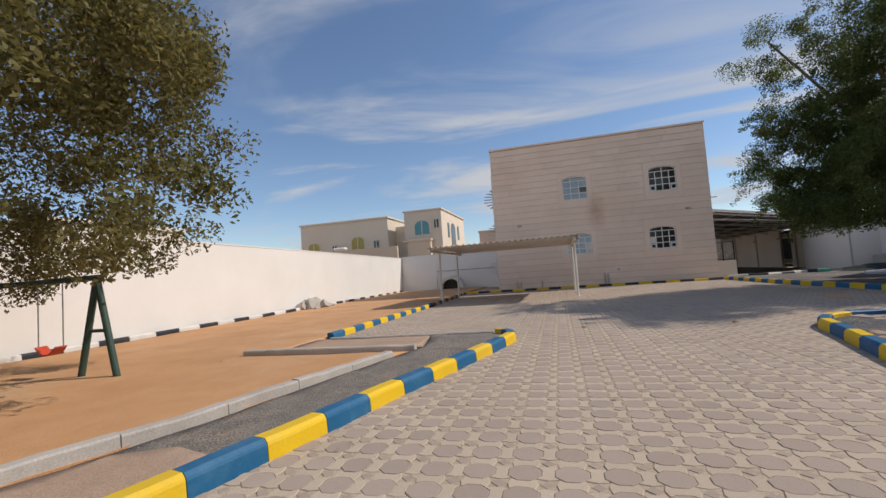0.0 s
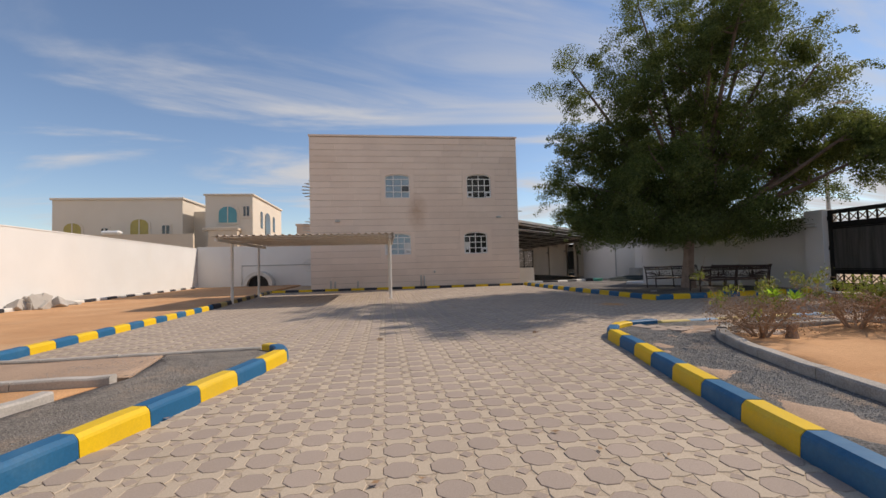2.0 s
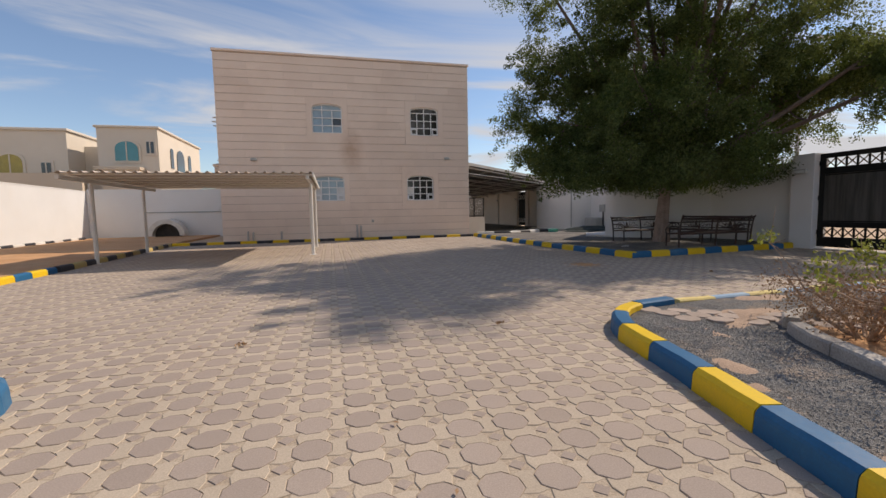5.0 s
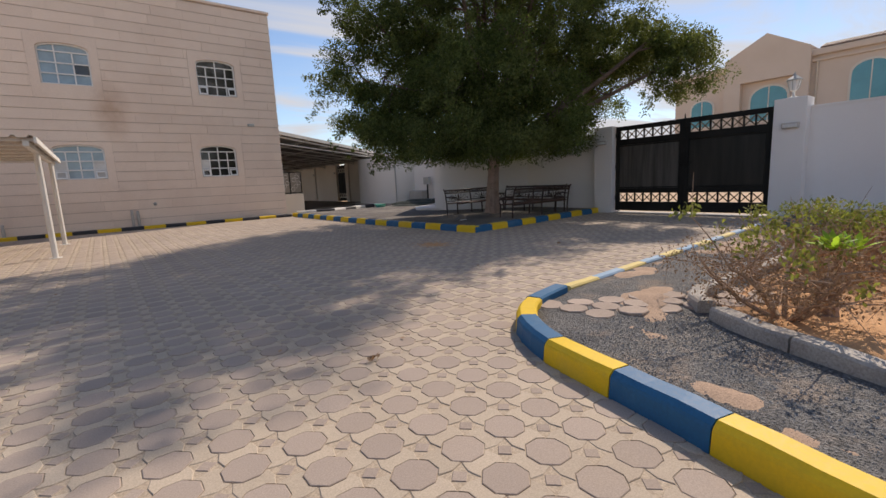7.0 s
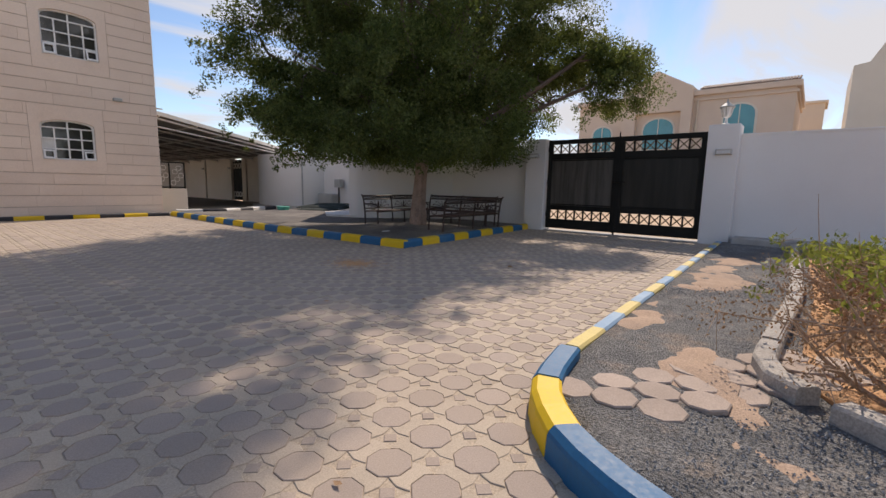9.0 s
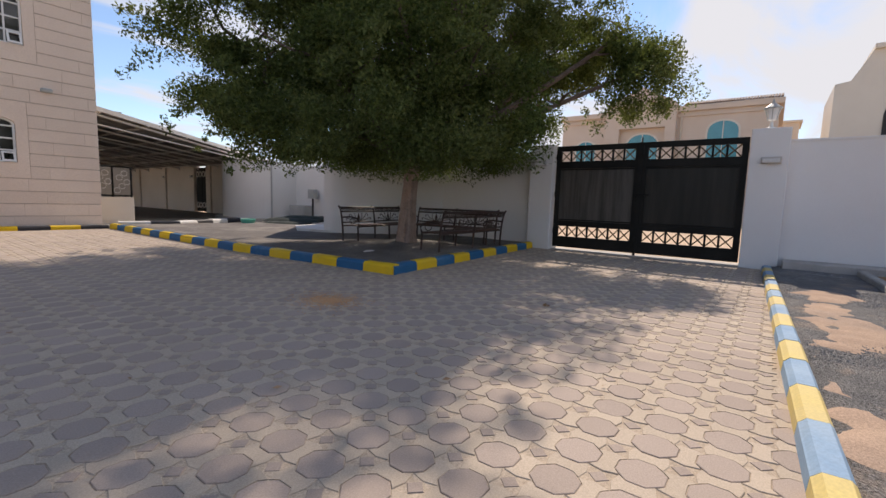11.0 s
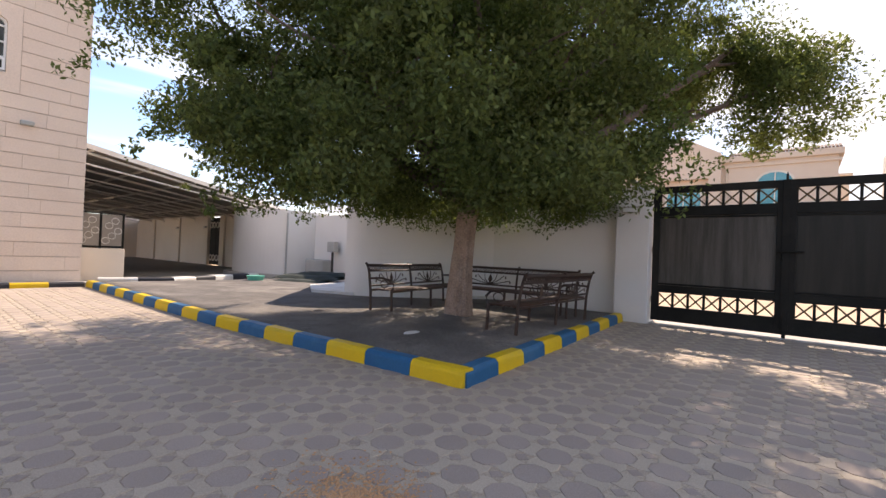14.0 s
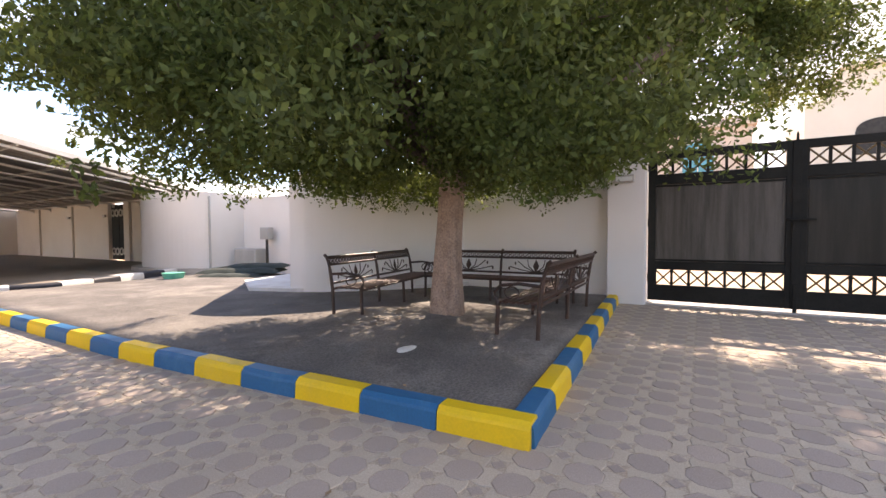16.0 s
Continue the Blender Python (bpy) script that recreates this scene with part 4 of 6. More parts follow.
def gate():
    GX, Y0, Y1, Z0, Z1 = 17.22, 11.80, 16.30, 0.08, 2.91
    root = thing("gate", "closed black iron double gate with crossed openwork bands", "gate", (GX, (Y0 + Y1) / 2, 0))
    mid = (Y0 + Y1) / 2
    for a, b, mat, lab in ((Y0, mid - 0.01, "gate_sheet", "greenish-black sheet leaf"), (mid + 0.01, Y1, "gate_dusty", "dusty grey-streaked black sheet leaf")):
        leaf = part("leaf", bbox(GX + 0.0, GX + 0.03, a + 0.06, b - 0.06, 0.82, 2.30, 0.004), M[mat], root, lab)
        for z0, z1 in ((Z0, 0.385), (0.675, 0.83), (2.29, 2.485), (2.765, Z1)):
            part("rail", bbox(GX - 0.03, GX + 0.04, a + 0.002, b - 0.002, z0, z1, 0.006), M["iron"], leaf)
        for ya, yb in ((a, a + 0.13), (b - 0.13, b)):
            part("stile", bbox(GX - 0.034, GX + 0.044, ya, yb, Z0, Z1, 0.006), M["iron"], leaf)
        for z in (0.845, 2.245):
            part("moulding", bbox(GX - 0.022, GX, a + 0.13, b - 0.13, z, z + 0.03, 0.006), M["iron"], leaf)
        for y in (a + 0.15, b - 0.17):
            part("moulding", bbox(GX - 0.012, GX, y, y + 0.022, 0.875, 2.245, 0.004), M[mat], leaf)
        x_panel_row(leaf, a + 0.13, b - 0.13, 0.387, 0.673, 7, GX)
        x_panel_row(leaf, a + 0.13, b - 0.13, 2.487, 2.763, 7, GX)
        for z in (0.45, 1.5, 2.55):
            y = Y0 + 0.012 if a == Y0 else Y1 - 0.012
            part("hinge", tube(bmesh.new(), [(GX - 0.045, y, z), (GX - 0.045, y, z + 0.14)], 0.02, 8), M["iron"], leaf)
    part("meeting_strip", bbox(GX - 0.05, GX - 0.035, mid - 0.06, mid + 0.06, Z0, Z1, 0.004), M["iron"], root)
    part("latch", bbox(GX - 0.09, GX - 0.05, mid - 0.26, mid + 0.14, 1.57, 1.605, 0.008), M["iron"], root)
    part("latch_handle", tube(bmesh.new(), [(GX - 0.075, mid + 0.05, 1.58), (GX - 0.11, mid + 0.05, 1.50), (GX - 0.06, mid + 0.05, 1.42)], 0.015), M["iron"], root)
    part("drop_bolt", bbox(GX - 0.065, GX - 0.05, mid - 0.03, mid + 0.03, 0.0, 0.5, 0.006), M["iron"], root)
    part("finial", tube(bmesh.new(), [(GX - 0.02, mid, Z1 - 0.01), (GX - 0.02, mid, Z1 + 0.09), (GX - 0.02, mid, Z1 + 0.14)], [0.02, 0.02, 0.006], 8), M["iron"], root)
    return root


gate()
structure(part("pillar_gate_north", bbox(17.0, 17.6, 16.33, 17.02, -0.05, 2.95, 0.012), M["whitewall"]), "white rendered gate pillar", "pillar")
structure(part("pillar_gate_south", bbox(17.0, 17.6, 11.08, 11.77, -0.05, 3.05, 0.012), M["whitewall"]), "white rendered gate pillar with a lamp", "pillar")
structure(part("gate_threshold", bbox(17.1, 17.7, 11.78, 16.32, -0.08, 0.02, 0.01), M["concrete"]), "pale concrete sill under the gate", "threshold")


# ---- trees ----
def leaves_mesh(name, centres, radii, per, size, mat, parent, rng, droop=0.3, flat=0.8):
    """Many small six-sided leaves scattered through clumps."""
    P = []
    for c, r in zip(centres, radii):
        d = rng.normal(size=(per, 3))
        d /= np.linalg.norm(d, axis=1)[:, None]
        d *= (rng.random(per) ** 0.45)[:, None] * r
        d[:, 2] *= flat
        P.append(d + c)
    P = np.concatenate(P)
    n = len(P)
    a = rng.normal(size=(n, 3))
    a[:, 2] -= droop
    a /= np.linalg.norm(a, axis=1)[:, None]
    b = np.cross(a, rng.normal(size=(n, 3)))
    b /= np.linalg.norm(b, axis=1)[:, None]
    nn = np.cross(a, b)
    s = size * rng.uniform(0.7, 1.3, n)[:, None]
    V = np.stack([P - a * s * 0.5, P - a * s * 0.1 + b * s * 0.24 + nn * s * 0.05, P + a * s * 0.5, P - a * s * 0.1 - b * s * 0.24 + nn * s * 0.05], 1).reshape(-1, 3)
    me = bpy.data.meshes.new(name)
    me.vertices.add(4 * n)
    me.vertices.foreach_set("co", V.ravel().astype(np.float32))
    me.loops.add(4 * n)
    me.loops.foreach_set("vertex_index", np.arange(4 * n, dtype=np.int32))
    me.polygons.add(n)
    me.polygons.foreach_set("loop_start", np.arange(0, 4 * n, 4, dtype=np.int32))
    me.update(calc_edges=True)
    me.validate()
    me.materials.append(mat)
    ob = new(name, me)
    ob.parent = parent
    ob.matrix_parent_inverse = parent.matrix_basis.inverted()
    return ob


def crown_points(rng, n, centre, profile, squash=1.0, shell=0.35):
    """Clump centres inside a crown given by radius against height, denser towards the outside, with an uneven outline."""
    out = []
    zs = [p[0] for p in profile]
    rs = [p[1] for p in profile]
    while len(out) < n:
        z = rng.uniform(zs[0], zs[-1])
        rmax = np.interp(z, zs, rs)
        if rng.random() > rmax / max(rs):
            continue
        t = rng.uniform(0, 2 * math.pi)
        lump = 1 + 0.20 * noise.noise((3 * math.cos(t), 3 * math.sin(t), z * 0.55)) + 0.12 * noise.noise((7 * math.cos(t), 7 * math.sin(t), z * 1.3))
        r = rmax * lump * (shell + (1 - shell) * math.sqrt(rng.random()))
        p = (centre[0] + r * math.cos(t), centre[1] + r * math.sin(t) * squash, z)
        if noise.noise((p[0] * 0.8, p[1] * 0.8, p[2] * 0.8)) < -0.28:
            continue
        out.append(p)
    return np.array(out)


def limb(bm, a, b, r0, r1, bend, rng, seg=8):
    a, b = Vector(a), Vector(b)
    mid = (a + b) / 2 + Vector(rng.uniform(-bend, bend, 3))
    pts = [a.lerp(mid, t).lerp(mid.lerp(b, t), t) for t in [k / 6 for k in range(7)]]
    tube(bm, pts, [r0 + (r1 - r0) * k / 6 for k in range(7)], seg)
    return pts


# rounded masses of the crown: x, y, z, radius, share of leaf clumps
CROWN = [(13.5, 18.6, 3.55, 2.9, 1.1), (13.6, 18.9, 6.2, 3.3, 1.0), (14.0, 18.7, 9.2, 2.7, 0.85), (12.6, 19.6, 11.1, 1.7, 0.55),
         (15.6, 18.2, 11.2, 1.9, 0.55), (16.6, 17.0, 8.9, 1.6, 0.6), (10.1, 21.0, 9.3, 1.4, 0.6), (10.0, 20.8, 4.2, 1.5, 0.9),
         (10.7, 18.7, 3.5, 1.5, 0.9), (11.3, 17.0, 4.2, 1.6, 0.8), (13.2, 16.6, 3.8, 1.4, 0.8), (14.6, 16.8, 5.8, 1.4, 0.7),
         (17.2, 14.2, 4.35, 1.1, 1.8), (17.2, 14.7, 5.4, 0.95, 1.5), (16.6, 18.2, 4.7, 1.9, 0.9), (13.6, 22.0, 5.0, 2.2, 0.8),
         (11.1, 17.8, 7.6, 1.7, 0.7), (11.2, 20.3, 6.4, 1.9, 0.9)]
CROWN += [(13.0, 16.2, 8.3, 1.8, 0.8), (13.7, 15.5, 9.7, 1.5, 0.7), (15.2, 16.3, 10.3, 1.4, 0.6), (17.5, 17.0, 4.7, 1.5, 1.4), (15.8, 16.1, 6.0, 1.25, 0.9),
          (10.0, 20.1, 5.8, 1.4, 0.9), (17.3, 19.6, 7.4, 1.7, 0.7), (10.3, 19.8, 3.15, 1.25, 0.9), (11.0, 21.5, 3.4, 1.4, 0.8), (16.6, 15.9, 7.4, 1.3, 0.8), (18.0, 16.6, 5.6, 1.35, 1.2)]


def big_tree():
    rng = np.random.default_rng(5)
    base = Vector((13.46, 18.6, 0.19))
    root = thing("tree", "large broad dense green shade tree with grey twisted trunk", "tree", base)
    bm = bmesh.new()
    # one fluted trunk with a flared foot, deep folds and a hollow between two roots
    rings = []
    for i in range(21):
        h = i / 20
        ring = []
        for k in range(48):
            t = 2 * math.pi * k / 48
            r = 0.175 + 0.105 * (1 - h) ** 2.6 + 0.05 * max(0, h - 0.75)
            r *= 1 + (0.17 - 0.07 * h) * math.cos(3 * t + 1.3 * h + 0.2) + 0.08 * math.cos(5 * t - 1.7 * h) + 0.07 * noise.noise((2 * math.cos(t), 2 * math.sin(t), 4 * h))
            cleft = math.exp(-((t - radians(212) - 0.25 * h) / 0.16) ** 2)
            r *= 1 - 0.42 * cleft * max(0.0, 1 - 1.25 * h)
            ring.append(bm.verts.new((base.x + 0.12 * h + r * math.cos(t), base.y + 0.03 * math.sin(4 * h) + r * math.sin(t), base.z - 0.14 + 2.45 * h)))
        rings.append(ring)
    for r0, r1 in zip(rings, rings[1:]):
        for k in range(48):
            bm.faces.new((r0[k], r0[(k + 1) % 48], r1[(k + 1) % 48], r1[k]))
    bm.faces.new(rings[-1])
    tr = part("trunk", bm, M["bark"], root)
    for f in tr.data.polygons:
        f.use_smooth = True
    fork = base + Vector((0.1, 0, 2.05))
    for x, y, z, r, share in CROWN[1:]:
        tip = Vector((x, y, z + 0.35 * r))
        b2 = bmesh.new()
        pts = limb(b2, fork, tip, 0.115, 0.035, 0.5, rng)
        for q in range(6):
            s = pts[3 + q % 4]
            d = Vector(rng.normal(size=3)).normalized() * 0.85 * r
            d.z = abs(d.z) * 0.8
            limb(b2, s, s + d, 0.035, 0.010, 0.25, rng, 6)
        # limbs take the darkened bark that imitates shade inside the crown
        part("limb", b2, M["branch"], root)
    C, tips = [], []
    for x, y, z, r, share in CROWN:
        made, want = 0, int(13 * share * r * r)
        while made < want:
            d = rng.normal(size=3)
            d /= np.linalg.norm(d)
            lump = 1 + 0.22 * noise.noise((x + 2.1 * d[0], y + 2.1 * d[1], z + 2.1 * d[2])) + 0.14 * noise.noise((5 * d[0], 5 * d[1] + x, 5 * d[2]))
            p = np.array((x, y, z)) + d * r * lump * (rng.random() ** 0.42) * (1, 1, 0.86)
            if p[2] < 2.2 + 0.12 * noise.noise((p[0] * 1.5, p[1] * 1.5, 0)) or noise.noise((p[0] * 0.85, p[1] * 0.85, p[2] * 0.85)) < -0.27:
                continue
            C.append(p)
            made += 1
        # leafy twigs that stand out of each mass and hang a little at their ends
        for _ in range(int(6 * r * r)):
            d = rng.normal(size=3)
            d /= np.linalg.norm(d)
            p = np.array((x, y, z)) + d * r * 0.95 * (1, 1, 0.86)
            if p[2] < 2.2:
                continue
            for q in range(4):
                tips.append(p + d * 0.16 * q * (1, 1, 0.7) - (0, 0, 0.025 * q * q) + rng.normal(size=3) * 0.03)
    # the browsed underside: a flat skirt of leaves, higher towards the gate
    for _ in range(120):
        t, q = rng.uniform(0, 2 * math.pi), math.sqrt(rng.random())
        x, y = 13.2 + 4.0 * q * math.cos(t), 18.7 + 3.5 * q * math.sin(t)
        side = 0.6 * (x - 13.4) - 0.8 * (y - 18.6)
        C.append(np.array((x, y, 2.2 + max(0.0, 0.25 * (side - 1.8)) + 0.35 * noise.noise((x * 0.9, y * 0.9, 5.0)) + rng.uniform(0, 0.7))))
    C, tips = np.array(C), np.array(tips)
    leaves_mesh("crown", C, rng.uniform(0.3, 0.72, len(C)), 440, 0.077, M["leaf"], root, rng)
    leaves_mesh("crown_sprays", tips, rng.uniform(0.1, 0.24, len(tips)), 30, 0.085, M["leaf"], root, rng)
    return root


big_tree()


def small_tree(name, label, base, prof, clumps, per, seed, leaf, size, trunk_r=0.2, fork_z=2.3):
    rng = np.random.default_rng(seed)
    base = Vector(base)
    root = thing(name, label, "tree", base)
    part("trunk", tube(bmesh.new(), [base - Vector((0, 0, 0.1)), base + Vector((0.1, 0, fork_z * 0.5)), base + Vector((0.0, 0.1, fork_z + 0.2))], [trunk_r * 1.25, trunk_r, trunk_r * 0.8], 12), M["bark"], root)
    top, wide = prof[-1][0], max(p[1] for p in prof)
    for k in range(6):
        t = 2 * math.pi * k / 6
        b2 = bmesh.new()
        limb(b2, base + Vector((0, 0, fork_z)), base + Vector((0.6 * wide * math.cos(t), 0.6 * wide * math.sin(t), fork_z + (top - fork_z) * (0.35 + 0.1 * (k % 3)))), 0.1, 0.03, 0.5, rng)
        part("limb", b2, M["bark"], root)
    C = crown_points(rng, clumps, (base.x, base.y), prof, 1.0, 0.4)
    leaves_mesh("crown", C, rng.uniform(0.35, 0.75, len(C)), per, size, leaf, root, rng)
    return root


small_tree("yard_tree", "dusty olive-green tree behind the swing", (-7.8, 4.2, 0.0), [(1.55, 3.6), (2.2, 4.4), (3.6, 4.7), (5.0, 4.55), (6.5, 4.0), (8.0, 3.0), (9.6, 1.3)], 500, 270, 11, M["leaf_olive"], 0.10)


# ---- benches round the tree ----
def bench(at, to):
    """A long iron garden bench; its back runs from at to to, and the seat lies on the left of that line."""
    a, b = Vector((*at, 0.135)), Vector((*to, 0.135))
    L = (b - a).length
    ang = math.atan2(b.y - a.y, b.x - a.x)
    root = new("garden_bench")
    root.matrix_basis = Matrix.Translation(a) @ Matrix.Rotation(ang, 4, "Z")
    tagged(root, "dark wrought-iron garden bench with fan ornament and slatted seat", "bench", "benches round the tree")

    def p(name, bm, mat, parent=None, label=""):
        par = parent or root
        ob = part(name, bm, mat, None, label)
        ob.parent = par
        return ob
    iron = M["bench_iron"]
    # back posts lean and scroll outwards; arms at both ends
    posts = []
    for x in (0.0, L / 2, L):
        pts = [(x, 0.02, -0.02), (x, 0.0, 0.42), (x, -0.04, 0.70), (x, -0.10, 0.90), (x, -0.14, 0.93)]
        posts.append(p("back_leg", tube(bmesh.new(), pts, 0.026, 8), iron))
        p("front_leg", tube(bmesh.new(), [(x, 0.52, -0.02), (x, 0.50, 0.42)], 0.026, 8), iron)
    for x in (0.0, L):
        arm = [(x, -0.01, 0.64), (x, 0.25, 0.66), (x, 0.47, 0.63), (x, 0.55, 0.55), (x, 0.53, 0.48), (x, 0.50, 0.42)]
        ar = p("armrest", tube(bmesh.new(), arm, 0.021, 8), iron)
        sc = [(x, 0.33 + 0.09 * math.cos(t), 0.55 + 0.07 * math.sin(t)) for t in [2 * math.pi * k / 14 for k in range(15)]]
        p("scroll", tube(bmesh.new(), sc, 0.010, 6, False), iron, ar)
    for k in range(6):
        y = 0.04 + 0.085 * k
        p("seat_slat", bbox(0, L, y, y + 0.06, 0.42, 0.445, 0.006), M["bench_wood"])
    p("seat_rail", tube(bmesh.new(), [(0, 0.52, 0.41), (L, 0.52, 0.41)], 0.018), iron)
    p("seat_rail", tube(bmesh.new(), [(0, 0.0, 0.41), (L, 0.0, 0.41)], 0.018), iron)

    def yb(z):
        return np.interp(z, [0.42, 0.70, 0.90], [0.0, -0.04, -0.10])
    for z in (0.50, 0.78, 0.89):
        p("back_rail", tube(bmesh.new(), [(0, yb(z), z), (L, yb(z), z)], 0.019 if z != 0.89 else 0.026), iron)
    # beaded band under the top rail
    n = int(L / 0.085)
    for k in range(n):
        x = 0.04 + (L - 0.08) * (k + 0.5) / n
        if abs(x - L / 2) < 0.03:
            continue
        ring = [(x + 0.028 * math.cos(t), yb(0.835) + 0.0, 0.835 + 0.036 * math.sin(t)) for t in [2 * math.pi * q / 8 for q in range(9)]]
        p("band_ring", tube(bmesh.new(), ring, 0.011, 5, False), iron)
    for h in (0, 1):
        x0 = L / 2 * h
        c = x0 + L / 4
        dm = bmesh.new()
        vs = [dm.verts.new(v) for v in ((c, yb(0.64) - 0.015, 0.76), (c + 0.06, yb(0.64), 0.63), (c, yb(0.64) + 0.02, 0.50), (c - 0.06, yb(0.64), 0.63), (c, yb(0.64) + 0.03, 0.63))]
        for q in range(4):
            dm.faces.new((vs[q], vs[(q + 1) % 4], vs[4]))
        dm.faces.new(vs[3::-1])
        p("diamond", dm, iron)
        for s in (-1, 1):
            for ang2, rr in ((12, 0.52), (32, 0.42), (56, 0.30)):
                e = (c + s * rr * math.cos(radians(ang2)), 0.51 + rr * math.sin(radians(ang2)) * 0.95)
                mid = (c + s * rr * 0.55 * math.cos(radians(ang2 * 0.6)), 0.51 + rr * 0.45 * math.sin(radians(ang2)))
                p("fan_rib", tube(bmesh.new(), [(c, yb(0.51), 0.51), (mid[0], yb(mid[1]), mid[1]), (e[0], yb(e[1]), min(e[1], 0.77))], 0.010, 5), iron)
            for zz, xx in ((0.68, 0.40), (0.58, 0.52)):
                lf = bmesh.new()
                bmesh.ops.create_uvsphere(lf, u_segments=6, v_segments=4, radius=0.028, matrix=Matrix.Translation((c + s * xx, yb(zz), zz)) @ Matrix.Diagonal((0.7, 0.35, 1.2, 1)))
                p("leaf_boss", lf, iron)
    return root


bench((15.55, 20.72), (12.75, 20.24))
bench((15.72, 17.35), (15.62, 20.1))
bench((12.7, 16.98), (15.5, 17.06))


# ---- fittings along the east wall ----
def gate_lamp():
    x, y, z = 17.3, 11.45, 3.05
    root = thing("gate_lamp", "white lantern on the gate pillar", "lamp", (x, y, z))
    part("base", tube(bmesh.new(), [(x, y, z - 0.01), (x, y, z + 0.04), (x, y, z + 0.06), (x, y, z + 0.18)], [0.11, 0.10, 0.04, 0.03], 12), M["steel_white"], root)
    part("lantern_glass", tube(bmesh.new(), [(x, y, z + 0.19), (x, y, z + 0.22), (x, y, z + 0.44)], [0.05, 0.09, 0.15], 6), M["frame_white"], root, "frosted white lantern glass")
    part("cap", tube(bmesh.new(), [(x, y, z + 0.44), (x, y, z + 0.47), (x, y, z + 0.56), (x, y, z + 0.59), (x, y, z + 0.66)], [0.18, 0.17, 0.05, 0.03, 0.01], 12), M["grey_box"], root)
    for k in range(6):
        t = 2 * math.pi * k / 6
        part("rib", tube(bmesh.new(), [(x + 0.092 * math.cos(t), y + 0.092 * math.sin(t), z + 0.21), (x + 0.155 * math.cos(t), y + 0.155 * math.sin(t), z + 0.45)], 0.009, 5), M["grey_box"], root)


gate_lamp()


def wall_light(x, y, z, w=0.36):
    root = thing("wall_light", "oblong brown-grey wall light on white render", "lamp", (x, y, z), "wall lights")
    part("housing", bbox(x - 0.10, x + 0.005, y - w / 2, y + w / 2, z - 0.07, z + 0.07, 0.012), M["concrete"], root)
    part("lens", bbox(x - 0.115, x - 0.10, y - w / 2 + 0.03, y + w / 2 - 0.03, z - 0.05, z + 0.03, 0.004), M["curtain"], root)


wall_light(17.0, 11.38, 2.36)
wall_light(17.0, 16.7, 2.42)
wall_light(19.28, 43.96, 2.45, 0.3)
wall_light(19.28, 48.65, 2.45, 0.3)
for y0, y1 in ((41.35, 41.93), (43.67, 44.25), (48.4, 48.9), (53.5, 54.0)):
    structure(part("pilaster", bbox(19.28, 19.45, y0, y1, -0.05, 3.12, 0.01), M["cream_wall"]), "cream pilaster on the boundary wall", "pillar")


def side_gate():
    x = 19.45
    root = thing("side_gate", "closed narrow black iron gate with white openwork", "gate", (x, 42.8, 0))
    for a, b, n in ((41.95, 42.78, 2), (42.82, 43.65, 2)):
        leaf = part("leaf", bbox(x, x + 0.04, a, b, 0.05, 3.05, 0.006), M["iron"], root)
        for z in (0.5, 2.6):
            for k in range(n):
                c = a + (b - a) * (k + 0.5) / n
                rg = bmesh.new()
                tube(rg, [(x - 0.012, c + 0.17 * math.cos(t), z + 0.17 * math.sin(t)) for t in [2 * math.pi * q / 14 for q in range(15)]], 0.045, 6, False)
                part("medallion", rg, M["whitek"], leaf, "white ring medallion")
        part("rail", bbox(x - 0.02, x + 0.05, a, b, 1.5, 1.6, 0.006), M["iron"], leaf)


side_gate()

# pipe beside the bay, meters in the recess
part_pipe = tagged(part("downpipe", tube(bmesh.new(), [(17.34, 30.95, 0.1), (17.34, 30.95, 2.8)], 0.04, 8), M["grey_box"]), "thin grey pipe running down the round bay", "pipe")


def meter():
    root = thing("utility_meter", "grey meter box on a dark post against the wall", "meter", (18.45, 29.2, 0))
    part("post", tube(bmesh.new(), [(18.45, 29.2, 0.05), (18.45, 29.2, 1.25)], 0.05), M["rubber"], root)
    part("meter_box", bbox(18.33, 18.58, 28.98, 29.45, 1.2, 1.64, 0.02), M["grey_box"], root)
    part("cabinet", bbox(18.15, 18.7, 29.5, 30.75, 0.0, 0.85, 0.05), M["grey_box"], root, "low pale grey cabinet")


meter()


